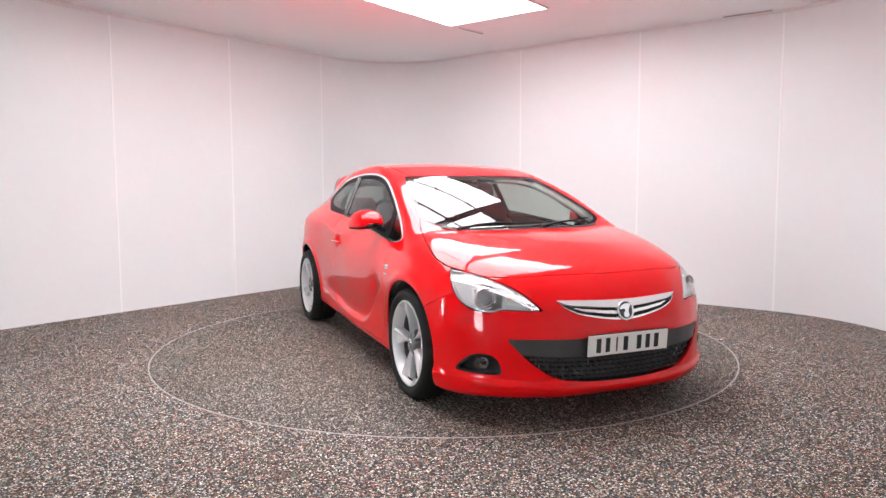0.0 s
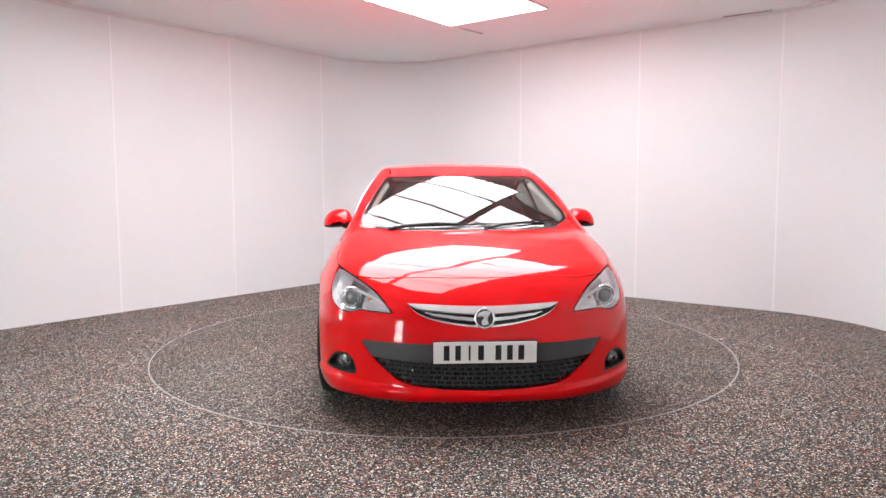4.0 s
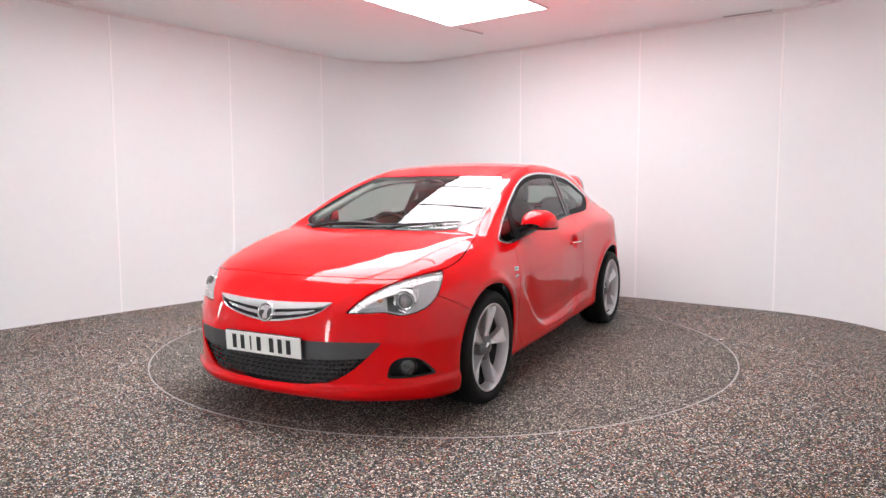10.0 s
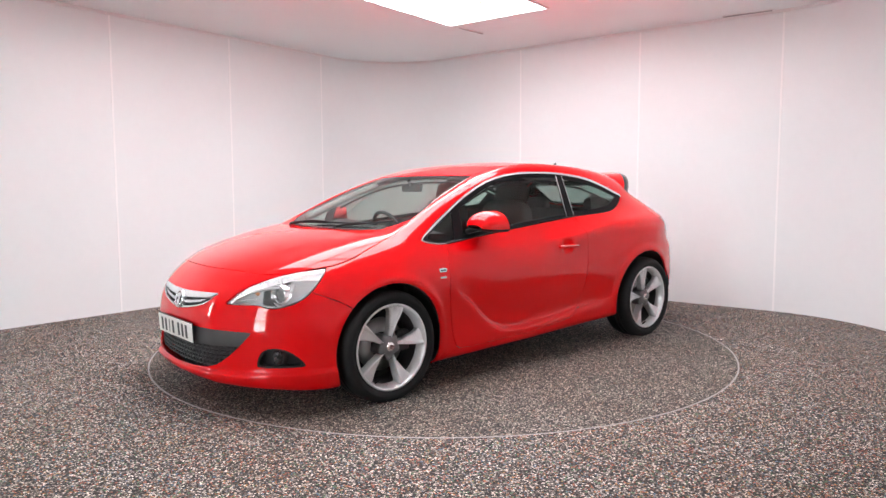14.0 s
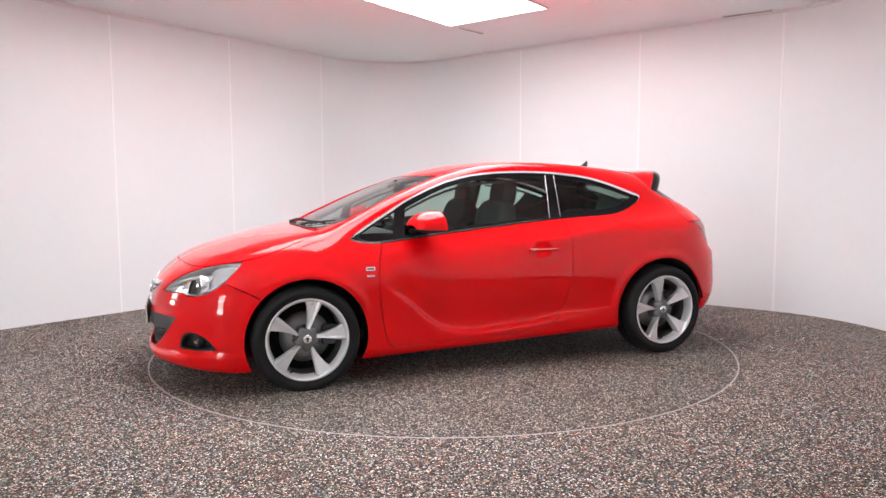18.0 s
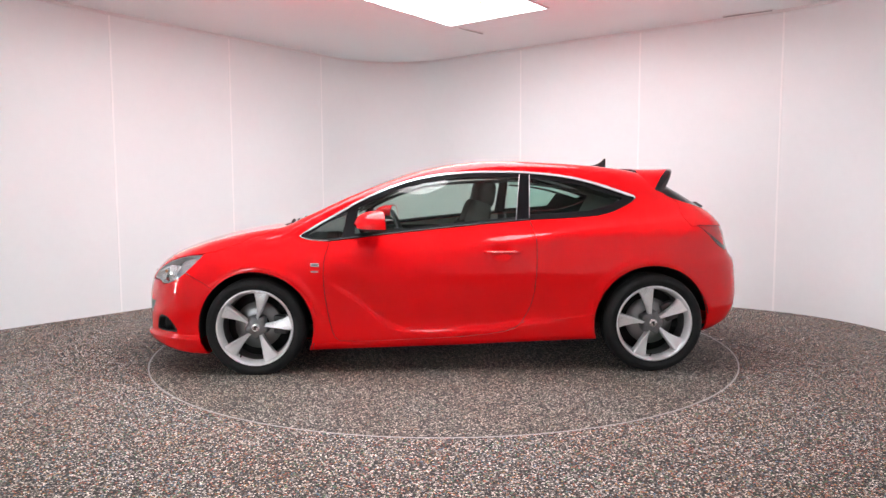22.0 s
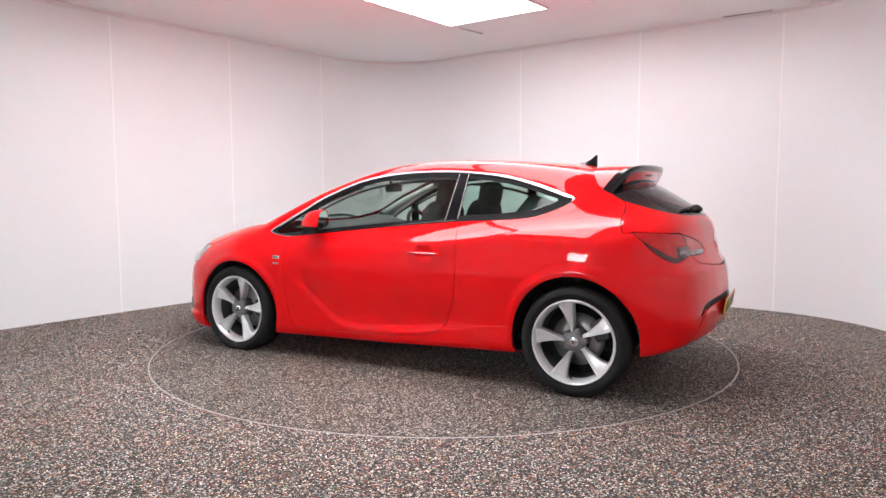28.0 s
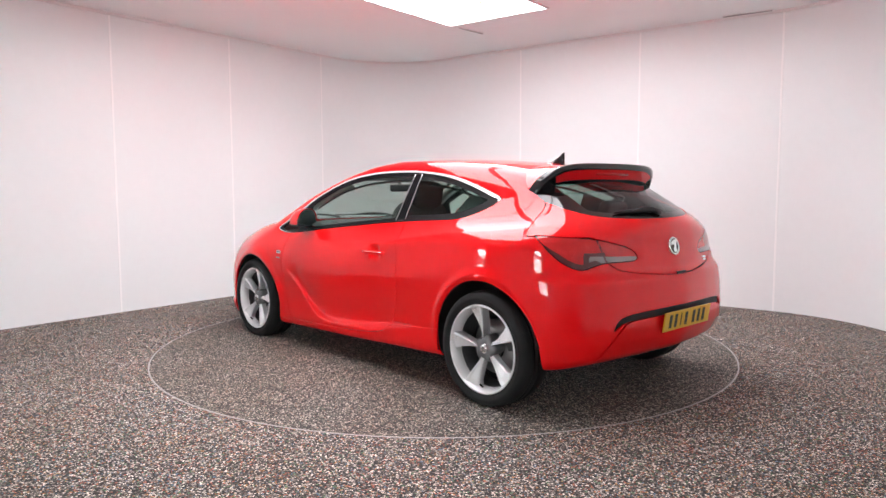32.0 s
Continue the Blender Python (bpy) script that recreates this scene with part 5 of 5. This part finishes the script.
part("aerial", bm, M_GLOSS, car, "black shark-fin roof aerial", OFFSET)

# ---- the car: wipers ----
def wiper(name, pivot, tip, blade_from, blade_to, thick=1.0):
    """An arm and a blade that lie on the glass; places are (x, y)."""
    def lie(p, up):
        return (p[0], p[1], skin_z(p[0], abs(p[1])) + up)
    arm_path = [lie(tuple(pivot[k] + (tip[k] - pivot[k]) * t for k in (0, 1)), 0.010 + 0.018 * math.sin(math.pi * t)) for t in np.linspace(0, 1, 9)]
    v, f = tube(arm_path, lambda t: thick * (0.010 - 0.005 * t), 8)
    arm = part(name, mesh_of(name, v, f, M_BLACK), None, car, "black wiper arm", OFFSET)
    blade_path = [lie(tuple(blade_from[k] + (blade_to[k] - blade_from[k]) * t for k in (0, 1)), 0.010) for t in np.linspace(0, 1, 15)]
    v, f = tube(blade_path, lambda t: thick * (0.0035 + 0.004 * math.sin(math.pi * t)), 6)
    part("blade", mesh_of("blade", v, f, M_BLACK), None, arm, "black wiper blade")
    v, f = lathe([(0.0, 0.022), (0.012, 0.020), (0.016, 0.0)], 14, "Z")
    part("pivot", mesh_of("pivot", v, f, M_BLACK), None, arm, at=Matrix.Translation(lie(pivot, 0.0)))


wiper("wiper", (1.225, -0.50), (1.17, -0.02), (1.19, -0.42), (1.16, 0.20))
wiper("wiper", (1.235, 0.12), (1.15, 0.48), (1.215, 0.05), (1.10, 0.58))
wiper("rear_wiper", (-1.925, 0.0), (-1.895, 0.24), (-1.915, 0.04), (-1.865, 0.37), 1.7)
# cowl panel at the foot of the windscreen
cowl = [[(x, y, skin_z(x, abs(y)) + 0.004) for y in np.linspace(-0.60, 0.60, 31) for x in [1.262 - 0.30 * max(abs(y) - 0.15, 0) ** 2 * 1.3 - dx]] for dx in (-0.004, 0.010, 0.026)]
v, f = loft(cowl)
part("cowl", mesh_of("cowl", v, f, M_DARK), None, car, "black plastic cowl", OFFSET)

# ---- the car: doors' furniture ----
def mirror_shell(z_cut, upper):
    """Half of a door mirror's rounded housing, above or below a level."""
    verts, faces = [], []
    xs = [0.672, 0.668, 0.655, 0.635, 0.61, 0.58, 0.55, 0.52, 0.497]
    n = 24
    for x in xs:
        t = (x - 0.497) / 0.176
        s = max(1 - t ** 2.8, 0.0) ** 0.45
        for k in range(n + 1):
            a = math.pi * k / n if upper else -math.pi * k / n
            c, q = math.cos(a), math.sin(a)
            y = math.copysign(abs(c) ** 0.88, c) * 0.106 * (0.35 + 0.65 * s) + 0.905 - 0.010 * (1 - s)
            h = abs(q) ** 0.85 * (0.106 if upper else 0.028) * s
            verts.append((x - 0.30 * (y - 0.905), y, z_cut + (h if upper else -h) - 0.012 * (y - 0.905) / 0.1))
    for i in range(len(xs) - 1):
        for k in range(n):
            a = i * (n + 1) + k
            faces.append((a, a + 1, a + n + 2, a + n + 1))
    return verts, faces


def pillar_rod(x0, x1, z0, z1, side):
    """A thin bright edge up the middle pillar."""
    path = [(x0 + (x1 - x0) * t, (skin_y(x0 + (x1 - x0) * t, z0 + (z1 - z0) * t) - 0.001) * side, z0 + (z1 - z0) * t) for t in np.linspace(0, 1, 13)]
    v, f = tube(path, 0.0026, 6)
    part("pillar_edge", mesh_of("pillar_edge", v, f, M_SILVER), None, car, "thin bright pillar edge", OFFSET)


flip = lambda vs, side: [(x, y * side, z) for x, y, z in vs]
for side, door_part in ((1, doors[0]), (-1, doors[1])):
    v, f = mirror_shell(0.996, True)
    house = part("door_mirror", mesh_of("door_mirror", flip(v, side), f, M_PAINT), None, door_part, "red door mirror housing")
    v, f = mirror_shell(0.996, False)
    part("mirror_base", mesh_of("mirror_base", flip(v, side), f, M_BLACK), None, house, "black lower mirror cover")
    glass = []
    for k in range(32):
        a = 2 * math.pi * k / 32
        c, q = math.cos(a), math.sin(a)
        y = math.copysign(abs(c) ** 0.9, c) * 0.098 + 0.905
        z = 0.996 + math.copysign(abs(q) ** 0.85, q) * (0.099 if q > 0 else 0.024) - 0.012 * (y - 0.905) / 0.1
        glass.append((0.502 - 0.30 * (y - 0.905), y * side, z))
    bm = extruded(glass, (-1, 0, 0), 0.004)
    part("mirror_glass", bm, M_MIRROR, house, "mirror glass")
    v, f = tube([(0.640, 0.790 * side, 0.962), (0.625, 0.83 * side, 0.978), (0.605, 0.87 * side, 0.992)], lambda t: 0.020 - 0.003 * t, 10)
    part("mirror_arm", mesh_of("mirror_arm", v, f, M_BLACK), None, house, "black mirror arm")
    pillar_rod(-0.416, -0.456, 1.035, 1.348, side)
    pillar_rod(-0.509, -0.526, 1.048, 1.348, side)
    # handle
    hy = skin_y(-0.19, 0.80) + 0.006
    path = [(x, (hy + 0.020 * math.sin(math.pi * min(max((x + 0.428) / 0.238, 0), 1)) ** 0.5) * side, 0.8205 + 0.004 * (x + 0.31)) for x in np.linspace(-0.428, -0.190, 17)]
    v, f = tube(path, lambda t: 0.0095 + 0.0035 * math.sin(math.pi * t), 10)
    handle = part("door_handle", mesh_of("door_handle", [(a, (hy * side + (b - hy * side) * 0.8), c) for a, b, c in v], f, M_PAINT), None, door_part, "red pull handle")
    v, f = tube([(x, (hy + 0.0285) * side - 0.014 * side * abs((x + 0.309) / 0.119) ** 3, 0.826 + 0.004 * (x + 0.31)) for x in np.linspace(-0.415, -0.20, 9)], 0.0022, 5)
    part("handle_trim", mesh_of("handle_trim", v, f, M_CHROME), None, handle, "thin chrome handle line")
    # belt moulding below the door glass
    path = []
    for x in np.linspace(-0.50, 0.86, 41):
        z = float(np.interp(x, [-0.502, -0.191, 0.195, 0.58, 0.772, 0.906], [1.041, 1.015, 0.978, 0.937, 0.915, 0.904]))
        path.append((x, (skin_y(x, z - 0.004) + 0.001) * side, z - 0.004))
    v, f = tube(path, 0.0050, 8)
    part("belt_moulding", mesh_of("belt_moulding", v, f, M_GLOSS), None, door_part, "thin gloss black waist moulding")
    # rod added along the top of the sill to draw a bright highlight line
    path = []
    for x in np.linspace(0.93, -0.93, 63):
        z = float(np.interp(x, [-0.96, -0.687, -0.46, -0.42, -0.3, 0.0, 0.389, 0.78, 0.97], [0.386, 0.361, 0.342, 0.30, 0.266, 0.240, 0.225, 0.211, 0.204])) - 0.0015
        path.append((x, (skin_y(x, z) - 0.0012) * side, z))
    v, f = tube(path, 0.0034, 8)
    part("sill_glint_rod", mesh_of("sill_glint_rod", v, f, M_PAINT), None, sills[0] if side > 0 else sills[1])
    wing_part = fenders[0] if side > 0 else fenders[1]
    bx, bz = 0.950, 0.741
    by = skin_y(bx, bz)
    part("wing_badge", box(bx - 0.030, bx + 0.030, by * side - 0.004, by * side + 0.004, bz - 0.012, bz + 0.014, 0.003), M_CHROME, wing_part, "small chrome wing badge")
    part("badge_mark", box(bx - 0.022, bx + 0.022, by * side - 0.005, by * side + 0.005, bz - 0.003, bz + 0.006), M_GREY, wing_part, "dark mark on the badge")
    part("wing_mark", box(bx - 0.024, bx + 0.026, skin_y(bx, 0.697) * side - 0.003, skin_y(bx, 0.697) * side + 0.003, 0.692, 0.703, 0.001), M_SILVER, wing_part, "tiny silver name bar")

# ---- the car: cabin ----
def cushion(name, lines, mat, parent, label, at=None):
    v, f = loft(lines)
    return part(name, mesh_of(name, v, f, mat), None, parent, label, at)


def pad(centre, half, lean=0.0, power=0.45, parent=None, name="headrest", label="", at=None, mat=None):
    """A rounded upholstered block."""
    verts, faces, m, n = [], [], 12, 24
    bend = Matrix.Rotation(radians(lean), 3, "Y")
    sp = lambda q: math.copysign(abs(q) ** power, q)
    for i in range(m + 1):
        a = -math.pi / 2 + math.pi * i / m
        for k in range(n):
            b = 2 * math.pi * k / n
            q = bend @ Vector((half[0] * sp(math.cos(a)) * sp(math.cos(b)), half[1] * sp(math.cos(a)) * sp(math.sin(b)), half[2] * sp(math.sin(a))))
            verts.append(Vector(centre) + q)
    for i in range(m):
        for k in range(n):
            faces.append((i * n + k, i * n + (k + 1) % n, (i + 1) * n + (k + 1) % n, (i + 1) * n + k))
    return part(name, mesh_of(name, verts, faces, mat or M_FABRIC), None, parent, label, at)


def smooth(ob):
    ob.data.polygons.foreach_set("use_smooth", [True] * len(ob.data.polygons))
    return ob


for y in (0.36, -0.36):
    seat = pad((0.16, y, 0.47), (0.28, 0.245, 0.095), 4, 0.4, car, "front_seat", "dark fabric sports seat", OFFSET)
    pad((-0.135, y, 0.82), (0.085, 0.245, 0.345), -13, 0.45, seat, "seat_back", "dark fabric seat back")
    for dy in (-0.215, 0.215):
        pad((-0.075, y + dy, 0.76), (0.085, 0.05, 0.24), -13, 0.6, seat, "seat_bolster", "dark side bolster")
    head = pad((-0.245, y, 1.205), (0.064, 0.145, 0.098), -10, 0.55, seat, "headrest", "dark padded headrest")
    for dy in (-0.06, 0.06):
        v, f = tube([(-0.195, y + dy, 1.03), (-0.235, y + dy, 1.13)], 0.007, 6)
        part("headrest_post", mesh_of("headrest_post", v, f, M_CHROME), None, head, "chrome headrest post")
bench = pad((-0.98, 0.0, 0.50), (0.26, 0.60, 0.10), 4, 0.4, car, "rear_bench", "dark fabric rear bench", OFFSET)
pad((-1.27, 0.0, 0.80), (0.075, 0.60, 0.27), -18, 0.4, bench, "bench_back", "dark bench backrest")
for y in (0.34, -0.34):
    pad((-1.38, y, 1.09), (0.05, 0.125, 0.075), -12, 0.5, bench, "headrest", "dark padded headrest")
dash_lines = []
for x, z in ((1.02, 0.985), (0.90, 0.990), (0.80, 0.985), (0.72, 0.965), (0.68, 0.92), (0.70, 0.80), (0.72, 0.60)):
    dash_lines.append([(x - 0.06 * (abs(y) / 0.68) ** 2, y, z - 0.035 * (abs(y) / 0.68) ** 4 + (0.035 * math.exp(-((y + 0.36) / 0.16) ** 2) if z > 0.9 and x < 0.92 else 0.0)) for y in np.linspace(-0.68, 0.68, 33)])
cushion("dashboard", dash_lines, M_DASH, car, "dark grey moulded dashboard", OFFSET)
ringv, ringf = [], []
for i in range(36):
    a = 2 * math.pi * i / 36
    for k in range(8):
        b = 2 * math.pi * k / 8
        r = 0.178 + 0.016 * math.cos(b)
        ringv.append((0.016 * math.sin(b), r * math.cos(a), r * math.sin(a)))
for i in range(36):
    for k in range(8):
        ringf.append((i * 8 + k, i * 8 + (k + 1) % 8, ((i + 1) % 36) * 8 + (k + 1) % 8, ((i + 1) % 36) * 8 + k))
steer = part("steering_wheel", mesh_of("steering_wheel", ringv, ringf, M_BLACK), None, car, "black leather steering wheel", OFFSET @ Matrix.Translation((0.42, -0.36, 0.90)) @ Matrix.Rotation(radians(24), 4, "Y"))
part("steering_boss", box(-0.02, 0.05, -0.075, 0.075, -0.07, 0.05, 0.025), M_BLACK, steer, "black steering boss")
for a in (0.15, math.pi - 0.15, -math.pi / 2):
    v, f = tube([(0.0, 0.05 * math.cos(a), 0.05 * math.sin(a)), (0.0, 0.175 * math.cos(a), 0.175 * math.sin(a))], 0.014, 8)
    part("steering_spoke", mesh_of("steering_spoke", v, f, M_SILVER), None, steer, "satin steering spoke")
for side in (1, -1):
    path = [(x, (y - 0.012) * side, skin_z(x, y) - 0.052) for x, y in ((1.00, 0.690), (0.90, 0.668), (0.80, 0.645), (0.70, 0.625), (0.60, 0.605), (0.50, 0.582), (0.40, 0.560))]
    v, f = tube(path, lambda t: 0.030 - 0.006 * t, 12)
    part("pillar_cover_inner", mesh_of("pillar_cover_inner", v, f, M_LINER), None, car, "pale grey windscreen pillar lining", OFFSET)
rear_view = smooth(part("rear_view_mirror", box(0.455, 0.485, -0.115, 0.115, 1.225, 1.285, 0.014), M_BLACK, car, "black interior mirror", OFFSET))
part("mirror_stalk", mesh_of("mirror_stalk", *tube([(0.48, 0, 1.27), (0.50, 0, 1.315)], 0.014, 8), M_BLACK), None, rear_view)
smooth(part("centre_console", box(-0.35, 0.75, -0.11, 0.11, 0.40, 0.66, 0.03), M_DASH, car, "dark centre console", OFFSET))
part("cabin_floor", box(-1.65, 1.15, -0.74, 0.74, 0.27, 0.31), M_DARK, car, "dark cabin floor", OFFSET)
part("firewall", box(1.10, 1.14, -0.74, 0.74, 0.28, 0.90), M_DARK, car, at=OFFSET)
part("boot_floor", box(-1.86, -1.30, -0.56, 0.56, 0.40, 0.74), M_DARK, car, at=OFFSET)
# unseen dark box added in the engine bay to block views through the grille
part("engine_bay_filler", box(1.20, 2.05, -0.48, 0.48, 0.24, 0.70), M_DARK, car, at=OFFSET)


# ---- motion ----
def bearing(t):
    """The turntable's turn in degrees at t seconds: a slow crawl, curved to fit the camera's view."""
    return -66.417 - 5.2347 * t + 0.005095 * t * t + 0.0000459 * t ** 3


def motions():
    rows = [(t, pose(0, 0, 0, 0, 0, bearing(t))) for t in range(0, 33, 2)]
    walk(turntable, rows)
    walk(car, rows)


motions()
